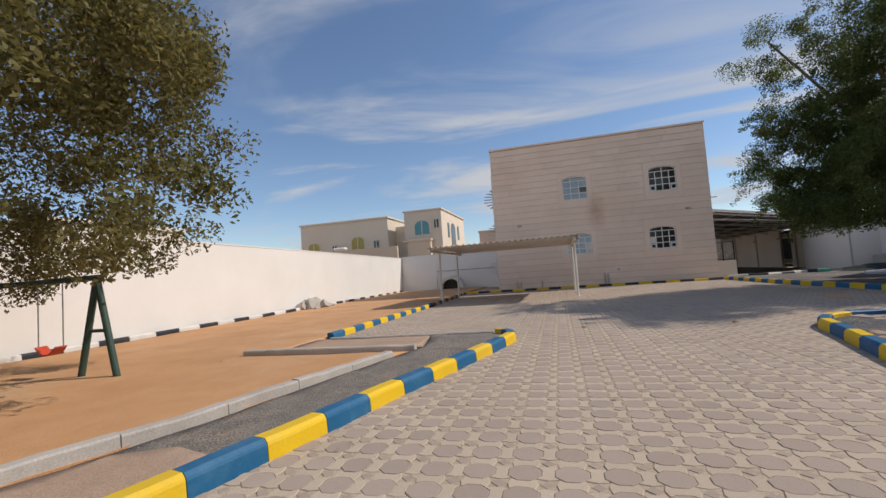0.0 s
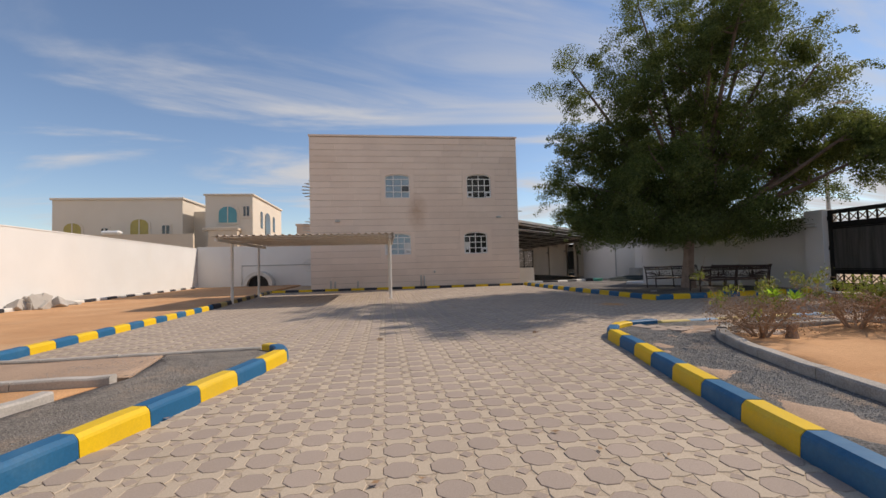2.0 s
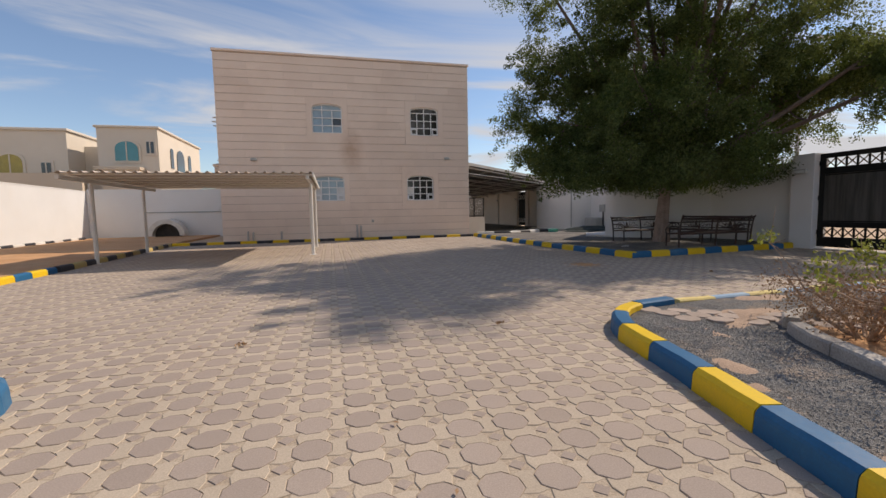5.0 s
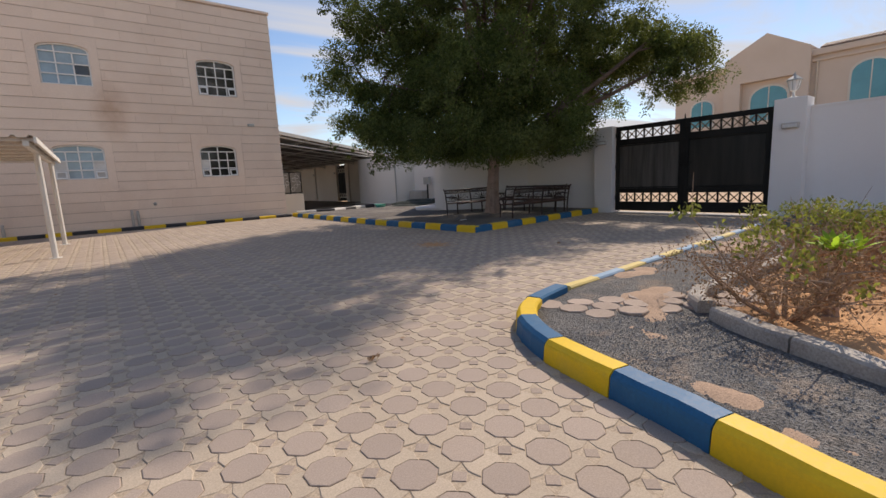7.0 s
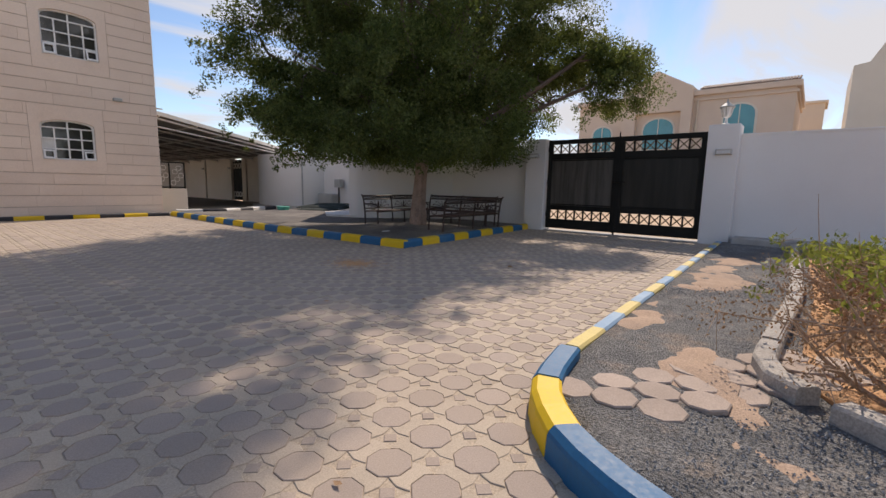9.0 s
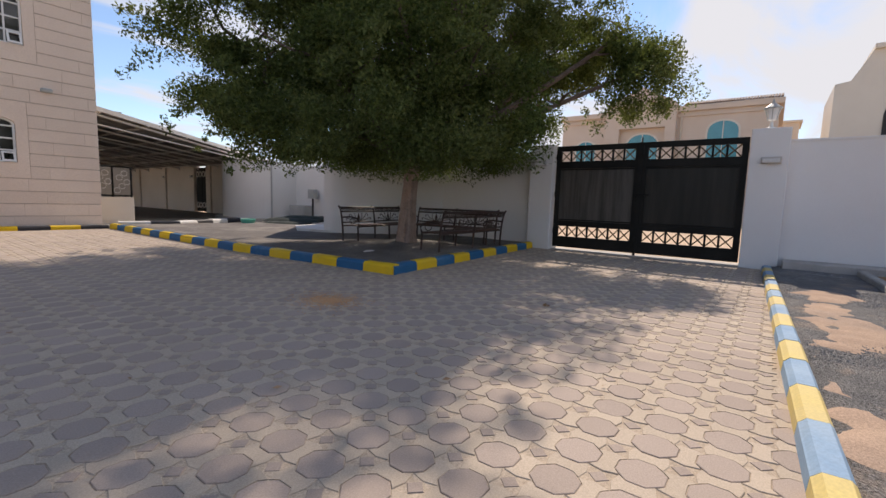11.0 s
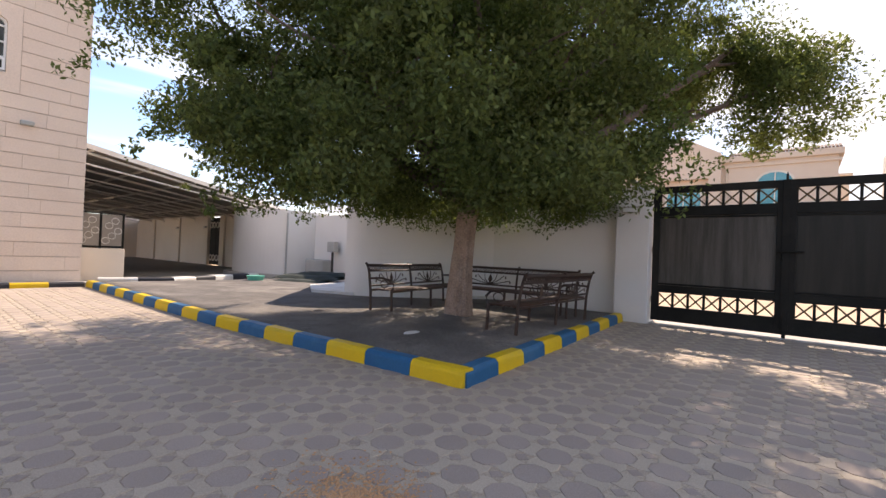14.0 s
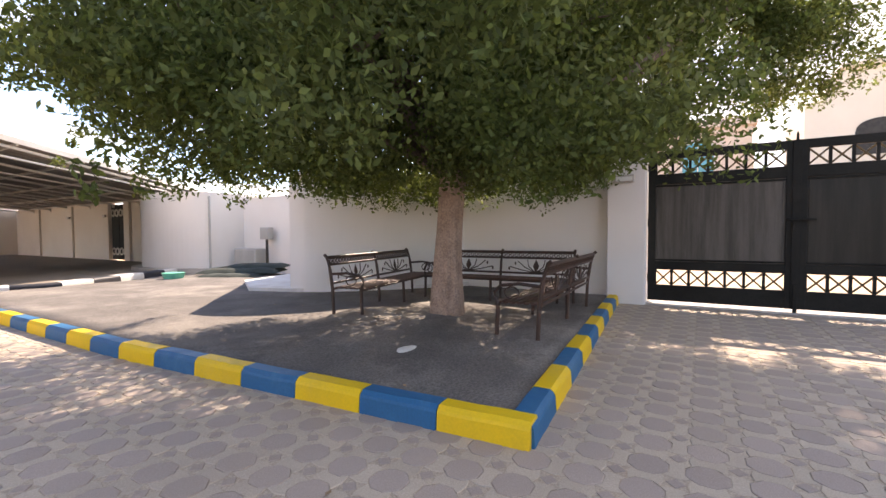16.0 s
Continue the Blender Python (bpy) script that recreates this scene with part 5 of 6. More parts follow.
def tarp():
    """A stack of folded sheets with rounded, uneven edges, each set back from the one below."""
    root = thing("folded_shade_net", "stack of folded dark green netting on the ground", "netting", (16.2, 27.6, 0.1))
    u, v = Vector((0.586, -0.810, 0)), Vector((0.810, 0.586, 0))
    for k, (s0, s1, d0, d1, z0, z1) in enumerate(((0.1, 1.95, 0.0, 1.3, 0.08, 0.22), (-0.1, 2.3, 0.55, 1.9, 0.2, 0.34), (0.5, 2.4, 1.0, 2.1, 0.33, 0.43))):
        bm = bmesh.new()
        nx, ny = 18, 10
        rows = []
        for i in range(nx + 1):
            row = []
            for j in range(ny + 1):
                a, b = i / nx, j / ny
                edge = min(1.0, 6 * min(a, 1 - a)) ** 0.4 * min(1.0, 5 * min(b, 1 - b)) ** 0.4
                p = Vector((14.95, 28.1, 0)) + u * (s0 + (s1 - s0) * a + 0.06 * noise.noise((b * 4, k, 1.0))) + v * (d0 + (d1 - d0) * b + 0.08 * noise.noise((a * 5, k, 2.0)))
                row.append(bm.verts.new((p.x, p.y, z0 + (z1 - z0) * edge + 0.03 * edge * noise.noise((a * 6, b * 4, k * 3.0)))))
            rows.append(row)
        for i in range(nx):
            for j in range(ny):
                bm.faces.new((rows[i][j], rows[i + 1][j], rows[i + 1][j + 1], rows[i][j + 1]))
        o = part("fold", bm, M["tarp"], root)
        for f in o.data.polygons:
            f.use_smooth = True


tarp()
bk = thing("bucket", "mint-green plastic basin on the slab edge", "basin", (14.72, 28.45, 0.1))
part("basin", tube(bmesh.new(), [(14.72, 28.45, 0.09), (14.72, 28.45, 0.11), (14.72, 28.45, 0.3)], [0.2, 0.24, 0.3], 16), M["mint"], bk)
slab = structure(part("bay_slab", prism(bmesh.new(), [(14.05, 24.1), (14.45, 22.9), (16.6, 20.6), (17.2, 20.2), (17.4, 20.5), (14.75, 23.2), (17.5, 26.2), (15.0, 25.6)], 0.02, 0.2), M["whitek"]), "white painted concrete plinth of the curved wall", "plinth")
# white slab step; black pieces stand in for the dark gaps between blocks
kerb("slab_step", "step of white slab blocks with dark gap pieces before the car shade", [Vector((10.5, 29.3)), Vector((12.3, 28.9)), Vector((14.6, 30.2)), Vector((16.3, 31.1))], 0.95, ("whitek", "black"), 0.4, 0.22, 1)


def fence():
    root = thing("house_fence", "low cream wall with dark lattice screen beside the house", "fence", (10.9, 31.2, 0))
    part("low_wall", bbox(10.26, 11.55, 31.0, 31.18, -0.02, 1.05, 0.01), M["cream_wall"], root)
    for x in (10.3, 10.9, 11.5):
        part("post", bbox(x - 0.03, x + 0.03, 31.05, 31.11, 1.04, 2.2, 0.004), M["iron"], root)
    for z in (1.08, 2.15):
        part("rail", bbox(10.3, 11.5, 31.06, 31.10, z, z + 0.05, 0.004), M["iron"], root)
    for a, b in ((10.33, 10.87), (10.93, 11.47)):
        part("screen", bbox(a, b, 31.07, 31.09, 1.13, 2.14, 0.002), M["sheet_dark"], root)
        for k in range(5):
            c = (a + (b - a) * (0.2 + 0.15 * k), 1.3 + 0.16 * ((k * 3) % 5))
            part("scroll", tube(bmesh.new(), [(c[0] + 0.1 * math.cos(t), 31.06, c[1] + 0.1 * math.sin(t)) for t in [2 * math.pi * q / 12 for q in range(13)]], 0.01, 5, False), M["whitek"], root)


fence()


# ---- west yard ----
kerb("kerb_west_wall", "black and white kerb at the foot of the white wall", [Vector((-10.82, -1.0)), Vector((-12.15, 22.5)), Vector((-13.2, 40.0))], 0.95, ("black", "whitek"), 0.14, 0.17, 1, 0, -0.05)


def edging(name, label, pts, width, z1, mat="concrete"):
    """Cast concrete edging in lengths with open joints."""
    root = thing(name, label, "edging", (pts[0][0], pts[0][1], 0), kind="structure")
    line = smooth_line(pts, 6)
    stops = along(line, 0.25)
    for i in range(0, len(stops) - 1, 4):
        seg = stops[i:i + 5]
        if len(seg) < 2:
            continue
        bm = bmesh.new()
        rings = []
        for j, q in enumerate(seg):
            d = (seg[min(j + 1, len(seg) - 1)] - seg[max(j - 1, 0)]).normalized()
            nrm = Vector((-d.y, d.x))
            e = d * (0.005 if j == 0 else -0.005 if j == len(seg) - 1 else 0)
            h = z1 + random.uniform(-0.008, 0.008)
            rings.append([bm.verts.new((q.x + e.x + nrm.x * o, q.y + e.y + nrm.y * o, z)) for o, z in ((0, -0.05), (0.005, h - 0.02), (0.02, h), (width - 0.02, h), (width - 0.005, h - 0.02), (width, -0.05))])
        for a, b in zip(rings, rings[1:]):
            for m in range(5):
                bm.faces.new((a[m], b[m], b[m + 1], a[m + 1]))
        bm.faces.new(rings[0])
        bm.faces.new(rings[-1][::-1])
        bmesh.ops.recalc_face_normals(bm, faces=bm.faces)
        part("edging_stone", bm, M[mat], root)
    return root


edging("planter_edging_west", "grey concrete edging round the sand planter", [(-3.1, 1.0), (-2.95, 3.1), (-2.45, 4.45), (-2.28, 5.3), (-1.95, 6.5), (-1.55, 8.0)], 0.16, 0.15)
edging("planter_edging_end", "grey concrete edging at the planter's end", [(-1.42, 8.5), (-3.0, 8.45), (-5.1, 8.36)], 0.16, 0.15)
edging("strip_edging", "thin concrete edging at the strip's end", [(-0.25, 10.2), (-2.0, 10.1), (-4.2, 10.0)], 0.1, 0.11)
edging("planter_edging_east", "grey concrete edging curling round the shrubs", [(5.3, 2.8), (5.72, 5.0), (5.95, 6.1), (6.18, 7.0), (6.44, 7.9), (6.68, 8.5), (6.9, 8.95), (7.2, 9.36)], 0.17, 0.2, "old_concrete")
edging("planter_edging_north", "grey concrete edging behind the shrubs", [(7.22, 9.38), (7.55, 9.6), (8.3, 9.6), (10.8, 9.5), (14.0, 9.6), (16.8, 9.7)], 0.16, 0.19, "old_concrete")
sheet("planter_sand_east", [(5.1, -6), (17.1, -6), (17.1, 9.55), (10.8, 9.4), (7.6, 9.5), (7.24, 9.3), (6.96, 8.9), (6.74, 8.45), (6.5, 7.85), (6.24, 6.95), (6.01, 6.05), (5.78, 4.95), (5.36, 2.8)], 0.12, M["sand"], "orange sand inside the planter edging", "sand", 0.05, 0.3)


def in_bed(x, y):
    """True on the gravel between the east kerb and the planter edging."""
    kerb_x = np.interp(y, [-6, 3.2, 5.1, 6.5, 7.75, 8.9, 9.75, 10.2, 10.68, 11.0], [3.85, 4.2, 4.54, 4.84, 5.18, 5.43, 5.62, 5.85, 6.25, 6.9])
    edge_x = np.interp(y, [-6, 2.8, 5.2, 6.1, 7.0, 8.1, 8.75, 9.2, 9.48], [4.4, 5.1, 5.56, 5.76, 6.0, 6.3, 6.55, 6.8, 7.2]) if y < 9.48 else 99
    return kerb_x < x < edge_x and y < min(11.12 + 0.03 * (x - 7), 11.35) - 0.12 and not (x > 7.0 and 9.4 < y < 9.76) and x < 17.1


SANDY = ((5.0, 5.7, 0.22, 0.5, 1.0), (5.48, 8.15, 0.26, 0.42, 0.9), (5.66, 8.75, 0.25, 0.3, 0.9), (5.15, 6.9, 0.22, 0.6, 0.7), (5.95, 10.3, 0.2, 0.35, 0.8), (7.5, 10.05, 0.7, 0.25, 0.5), (8.4, 10.75, 0.9, 0.25, 0.8), (12.0, 10.6, 2.2, 0.45, 1.0), (4.85, 4.4, 0.2, 0.8, 0.7), (6.95, 9.72, 0.3, 0.2, 0.8), (7.3, 10.1, 0.7, 0.3, 0.45))


def sand_height(x, y):
    z = 0.05 + 0.045 * noise.noise((x * 1.3, y * 1.3, 4.0)) + 0.022 * noise.noise((x * 4.5, y * 4.5, 1.0)) + 0.008 * noise.noise((x * 14, y * 14, 6.0))
    for px, py, rx, ry, a in SANDY:
        z += 0.052 * a * math.exp(-((x - px) / rx) ** 2 - ((y - py) / ry) ** 2)
    return min(z, 0.118)


V, F, at = [], [], {}
step = 0.06
for i in range(int(3.9 / step), int(17.1 / step)):
    for j in range(int(2.0 / step), int(11.3 / step)):
        if not all(in_bed((i + a) * step, (j + b) * step) for a in (0, 1) for b in (0, 1)):
            continue
        q = []
        for a, b in ((0, 0), (1, 0), (1, 1), (0, 1)):
            key = (i + a, j + b)
            if key not in at:
                at[key] = len(V)
                V.append((key[0] * step, key[1] * step, sand_height(key[0] * step, key[1] * step)))
            q.append(at[key])
        F.append(q)
drift = tagged(part("sand_drift", (V, [], F), M["sand_pink"]), "thin drifts of pinkish sand over the gravel", "sand", kind="stuff")
for f in drift.data.polygons:
    f.use_smooth = True


# ---- shrubs ----
def shrub(name, label, x, y, h, r, seed, rosette=False):
    rng = np.random.default_rng(seed)
    root = thing(name, label, "shrub", (x, y, 0.12))
    tips = []
    for k in range(7):
        t = 2 * math.pi * k / 7 + rng.uniform(-0.3, 0.3)
        bm = bmesh.new()
        a = Vector((x + 0.06 * math.cos(t), y + 0.06 * math.sin(t), 0.08))
        rr = r * rng.uniform(0.35, 0.85)
        b = Vector((x + rr * math.cos(t), y + rr * math.sin(t), h * rng.uniform(0.6, 0.85)))
        pts = limb(bm, a, b, 0.022, 0.009, 0.12, rng, 6)
        for q in range(9):
            s = pts[2 + q % 5]
            e = s + Vector((rng.normal() * 0.25 * r, rng.normal() * 0.25 * r, abs(rng.normal()) * 0.22 * h))
            limb(bm, s, e, 0.008, 0.003, 0.05, rng, 4)
            tips.append(e)
            for _ in range(3):
                e2 = e + Vector(rng.normal(size=3) * 0.12)
                limb(bm, e, e2, 0.004, 0.002, 0.02, rng, 3)
        part("stem", bm, M["twig"], root)
    T = np.array([tuple(e) for e in tips])
    low = T[T[:, 2] < h * 0.72]
    top = T[T[:, 2] >= h * 0.78]
    if len(low):
        leaves_mesh("dry_leaves", low, np.full(len(low), 0.26), 110, 0.03, M["dry"], root, rng)
    top = np.concatenate([top + rng.normal(size=top.shape) * 0.08, top + (0, 0, 0.08)])
    leaves_mesh("leaves", top, np.full(len(top), 0.11), 24, 0.05, M["leaf_shrub"], root, rng, droop=-0.8)
    if rosette:
        for c, n in (((x - 0.05, y - 0.28, h * 0.86), 20), ((x + 0.2, y - 0.38, h * 0.82), 12)):
            bm = bmesh.new()
            for k in range(n):
                t, el = 2 * math.pi * k / n * 2.4, radians(15 + 50 * (k / n))
                d = Vector((math.cos(t) * math.cos(el), math.sin(t) * math.cos(el), math.sin(el)))
                s = Vector((-math.sin(t), math.cos(t), 0)) * 0.026
                L = 0.2
                c0 = Vector(c)
                v = [bm.verts.new(q) for q in (c0 - s * 0.3, c0 + d * L * 0.6 - s, c0 + d * L + Vector((0, 0, -0.02)), c0 + d * L * 0.6 + s, c0 + s * 0.3)]
                bm.faces.new(v)
            part("rosette", bm, M["leaf_bright"], root, "bright yellow-green leaf rosette")
    return root


shrub("shrub", "half-dry shrub with green tips and a bright rosette", 7.4, 8.92, 0.84, 1.05, 21, True)
shrub("shrub", "half-dry brown shrub with green tips", 9.2, 9.05, 0.84, 0.9, 22)
shrub("shrub", "half-dry shrub with dense green top", 9.95, 8.7, 0.72, 0.8, 23)
shrub("shrub", "low half-dry brown shrub in sand", 11.2, 8.9, 0.65, 0.7, 24)
st = thing("tree_stump", "short cut brown stump beside the shrub", "stump", (7.7, 8.7, 0.12))
part("stump", tube(bmesh.new(), [(7.7, 8.7, 0.08), (7.7, 8.7, 0.2), (7.71, 8.7, 0.3)], [0.09, 0.07, 0.065], 10), M["bark"], st)


# ---- play swing ----
def swing():
    root = thing("swing_set", "dark green tubular swing frame with red seat", "swing", (-8, 6.65, 0))
    AX, Z = -6.52, 1.73
    for ax in (AX, AX - 4.0):
        for sx in (-0.42, 0.42):
            part("leg", tube(bmesh.new(), [(ax + sx, 6.65, -0.05), (ax, 6.65, Z)], 0.055, 12), M["green_paint"], root)
        part("cross_bar", tube(bmesh.new(), [(ax - 0.22, 6.65, 0.82), (ax + 0.22, 6.65, 0.82)], 0.03), M["green_paint"], root)
    part("top_bar", tube(bmesh.new(), [(AX + 0.12, 6.65, Z), (AX - 4.1, 6.65, Z)], 0.05, 12), M["green_paint"], root)
    for x0 in (-7.62,):
        seat = bmesh.new()
        grid = [[seat.verts.new((x0 + 0.48 * (i / 8) - 0.24, 6.65 + dy, 0.42 + 0.14 * abs(i / 4 - 1) ** 2 + dz)) for dy, dz in ((-0.1, 0), (0.1, 0), (0.1, 0.025), (-0.1, 0.025))] for i in range(9)]
        for a, b in zip(grid, grid[1:]):
            for k in range(4):
                seat.faces.new((a[k], a[(k + 1) % 4], b[(k + 1) % 4], b[k]))
        seat.faces.new(grid[0])
        seat.faces.new(grid[-1])
        bmesh.ops.recalc_face_normals(seat, faces=seat.faces)
        sp = part("seat", seat, M["red"], root, "red plastic swing seat")
        for s in (-0.3, 0.3):
            part("chain", tube(bmesh.new(), [(x0 + s, 6.65, 0.57), (x0 + s, 6.65, Z - 0.03)], 0.012, 6), M["metal"], sp)


swing()


def rubble():
    rng = np.random.default_rng(3)
    root = thing("rubble_heap", "heap of grey broken concrete blocks against the wall", "rubble", (-12.3, 22.2, 0))
    for k in range(26):
        u = rng.random()
        x, y = -12.1 + rng.uniform(-0.25, 0.45), 21.4 + u * 2.6
        h = 0.62 * max(0.12, 1 - abs(u - 0.3) * 1.6) * rng.uniform(0.4, 1.0)
        bm = bmesh.new()
        m = Matrix.Translation((x, y, h * 0.45)) @ Euler(rng.uniform(-0.6, 0.6, 3)).to_matrix().to_4x4()
        sx, sy, sz = rng.uniform(0.12, 0.3), rng.uniform(0.1, 0.25), max(0.1, h * 0.7)
        box(bm, -sx, sx, -sy, sy, -sz, sz, m)
        for v in bm.verts:
            v.co += Vector(rng.normal(size=3) * 0.03)
        bevelled(bm, 0.02)
        part("block", bm, M["concrete"], root)


rubble()


def culvert():
    """A short concrete pipe end lying at the foot of the back wall."""
    root = thing("concrete_pipe", "pale concrete pipe end lying by the wall", "pipe", (-8.6, 40.8, 0))
    bm = bmesh.new()
    cx, cy, cz = -8.6, 40.2, 0.55
    rr = [(1.15, 0), (1.15, 1.0), (0.85, 1.0), (0.85, 0)]
    rings = [[bm.verts.new((cx + r * math.cos(t), cy + d, cz - 0.45 + r * math.sin(t))) for r, d in rr] for t in [math.pi * k / 20 for k in range(21)]]
    for a, b in zip(rings, rings[1:]):
        for k in range(4):
            bm.faces.new((a[k], b[k], b[(k + 1) % 4], a[(k + 1) % 4]))
    bmesh.ops.recalc_face_normals(bm, faces=bm.faces)
    part("pipe_ring", bm, M["whitek"], root)
    hatch = bmesh.new()
    tube(hatch, [(cx, cy + 0.5, cz - 0.45), (cx, cy + 0.55, cz - 0.45)], 0.86, 20)
    part("opening", hatch, M["rubber"], root, "dark covered opening")


culvert()
tagged(part("wall_conduit", tube(bmesh.new(), [(-10.2, 41.4, 0.1), (-10.2, 41.4, 1.75), (-4.6, 41.4, 1.75)], 0.035, 6), M["grey_box"]), "thin grey conduit along the back wall", "pipe")


def spiral_stair():
    x, y = -3.55, 36.2
    root = thing("spiral_stair", "white spiral stair on the side of the house", "stair", (x, y, 0))
    part("column", tube(bmesh.new(), [(x, y, -0.05), (x, y, 9.2)], 0.06, 10), M["steel_white"], root)
    for k in range(44):
        t, z = radians(26 * k), 0.2 * (k + 1)
        m = Matrix.Translation((x, y, z)) @ Matrix.Rotation(t, 4, "Z")
        part("tread", box(bmesh.new(), 0.04, 0.75, -0.13, 0.13, -0.02, 0.02, m), M["steel_white"], root)


spiral_stair()


# ---- houses beyond the walls ----
def far_window(parent, axis, at, a0, a1, z0, z1, mat, arched=True, frame_mat=None):
    """A window set into a far wall: axis 'y' faces -y at y=at, axis 'x' faces -x at x=at."""
    fm = frame_mat or M["house2"]

    def shape(g0, g1, h0, h1, d0, d1):
        o = arch_outline(g0, g1, h0, h1, (g1 - g0) / 2 * 0.85 if arched else 0.01, 12)
        bm = upright(bmesh.new(), o, d0, d1)
        if axis == "x":
            for v in bm.verts:
                v.co = Vector((v.co.y, v.co.x, v.co.z))
            bmesh.ops.recalc_face_normals(bm, faces=bm.faces)
        return bm
    e = 0.18
    w = part("window", shape(a0 - e, a1 + e, z0 - e, z1 + e, at - 0.08, at + 0.05), fm, parent)
    part("pane", shape(a0, a1, z0, z1, at - 0.12, at - 0.06), mat, w)
    bar = box(bmesh.new(), (a0 + a1) / 2 - 0.04, (a0 + a1) / 2 + 0.04, at - 0.15, at - 0.11, z0, z1 - 0.02)
    if axis == "x":
        for v in bar.verts:
            v.co = Vector((v.co.y, v.co.x, v.co.z))
        bmesh.ops.recalc_face_normals(bar, faces=bar.faces)
    part("glazing_bar", bar, fm, w)


def neighbour_west():
    r = thing("neighbour_house", "low beige villa beyond the white wall", "house", (-22, 50, 0))
    part("wall", box(bmesh.new(), -27.7, -16.8, 46, 53.5, -0.1, 8.1), M["house2"], r)
    part("roof_parapet", bbox(-27.85, -16.65, 45.85, 53.6, 8.1, 8.3, 0.03), M["house2"], r)
    part("side_wing", box(bmesh.new(), -16.8, -13.9, 48.5, 53.5, -0.1, 7.3), M["house2"], r)
    far_window(r, "y", 46, -26.7, -25.3, 4.6, 6.0, M["amber"])
    far_window(r, "y", 46, -21.2, -19.7, 4.6, 6.3, M["amber"])
    far_window(r, "y", 46, -18.5, -17.9, 4.9, 5.7, M["glass_dark"], False)
    far_window(r, "y", 46, -23.6, -23.1, 4.9, 5.5, M["glass_dark"], False)
    far_window(r, "y", 48.5, -15.6, -15.1, 4.9, 6.0, M["glass_dark"], False)
    part("low_wall", box(bmesh.new(), -24.0, -15.0, 43.8, 44.1, -0.1, 4.75), M["house"], r)
    t = thing("neighbour_house_tall", "beige villa block with arched teal window", "house", (-12.5, 52, 0))
    part("wall", box(bmesh.new(), -14.8, -10.6, 46, 57.5, -0.1, 8.45), M["house2"], t)
    part("roof_parapet", bbox(-14.95, -10.45, 45.85, 57.6, 8.45, 8.62, 0.03), M["house2"], t)
    part("stair_head", box(bmesh.new(), -13.2, -11.2, 50, 54, 8.45, 8.95), M["house2"], t)
    far_window(t, "y", 46, -13.6, -12.0, 5.9, 7.4, M["teal"])
    far_window(t, "y", 46, -11.4, -10.9, 6.5, 7.4, M["glass_dark"], False)
    for ya, yb, za, zb in ((48.6, 49.3, 5.6, 7.3), (50.2, 52.2, 4.8, 7.4), (53.4, 54.2, 5.6, 7.3)):
        bm = upright(bmesh.new(), arch_outline(ya, yb, za, zb, (yb - ya) / 2 * 0.8), 0, 0.08)
        for v in bm.verts:
            v.co = Vector((-10.62 + v.co.y, v.co.x, v.co.z))
        bmesh.ops.recalc_face_normals(bm, faces=bm.faces)
        part("window", bm, M["glass_dark"], t)
    part("door_canopy", bbox(-14.7, -11.6, 44.9, 46.0, 5.1, 5.35, 0.02), M["house"], t)
    part("entrance_block", box(bmesh.new(), -14.2, -11.7, 45.0, 46.0, -0.1, 5.1), M["house"], t)
    b = thing("neighbour_outhouse", "small beige outbuilding behind the wall", "house", (-5.5, 48, 0))
    part("wall", box(bmesh.new(), -6.6, -3.5, 46, 50, -0.1, 5.5), M["house3"], b)
    part("roof_parapet", bbox(-6.7, -3.4, 45.9, 50.1, 5.5, 5.7, 0.02), M["house3"], b)
    c = thing("neighbour_house_low", "cream house corner beside the yard tree", "house", (-20, 15, 0))
    part("wall", box(bmesh.new(), -24, -16.0, 12.0, 17.8, -0.1, 4.2), M["house2"], c)
    part("roof_parapet", bbox(-24.1, -15.9, 11.9, 17.9, 4.2, 4.4, 0.02), M["house2"], c)
    v = thing("rooftop_tank", "low white rounded tank on the garden wall", "tank", (-21.6, 43.95, 4.75))
    bm = bbox(-22.4, -20.9, 43.6, 44.3, 4.74, 5.1, 0.14)
    part("tank", bm, M["frame_white"], v)


neighbour_west()


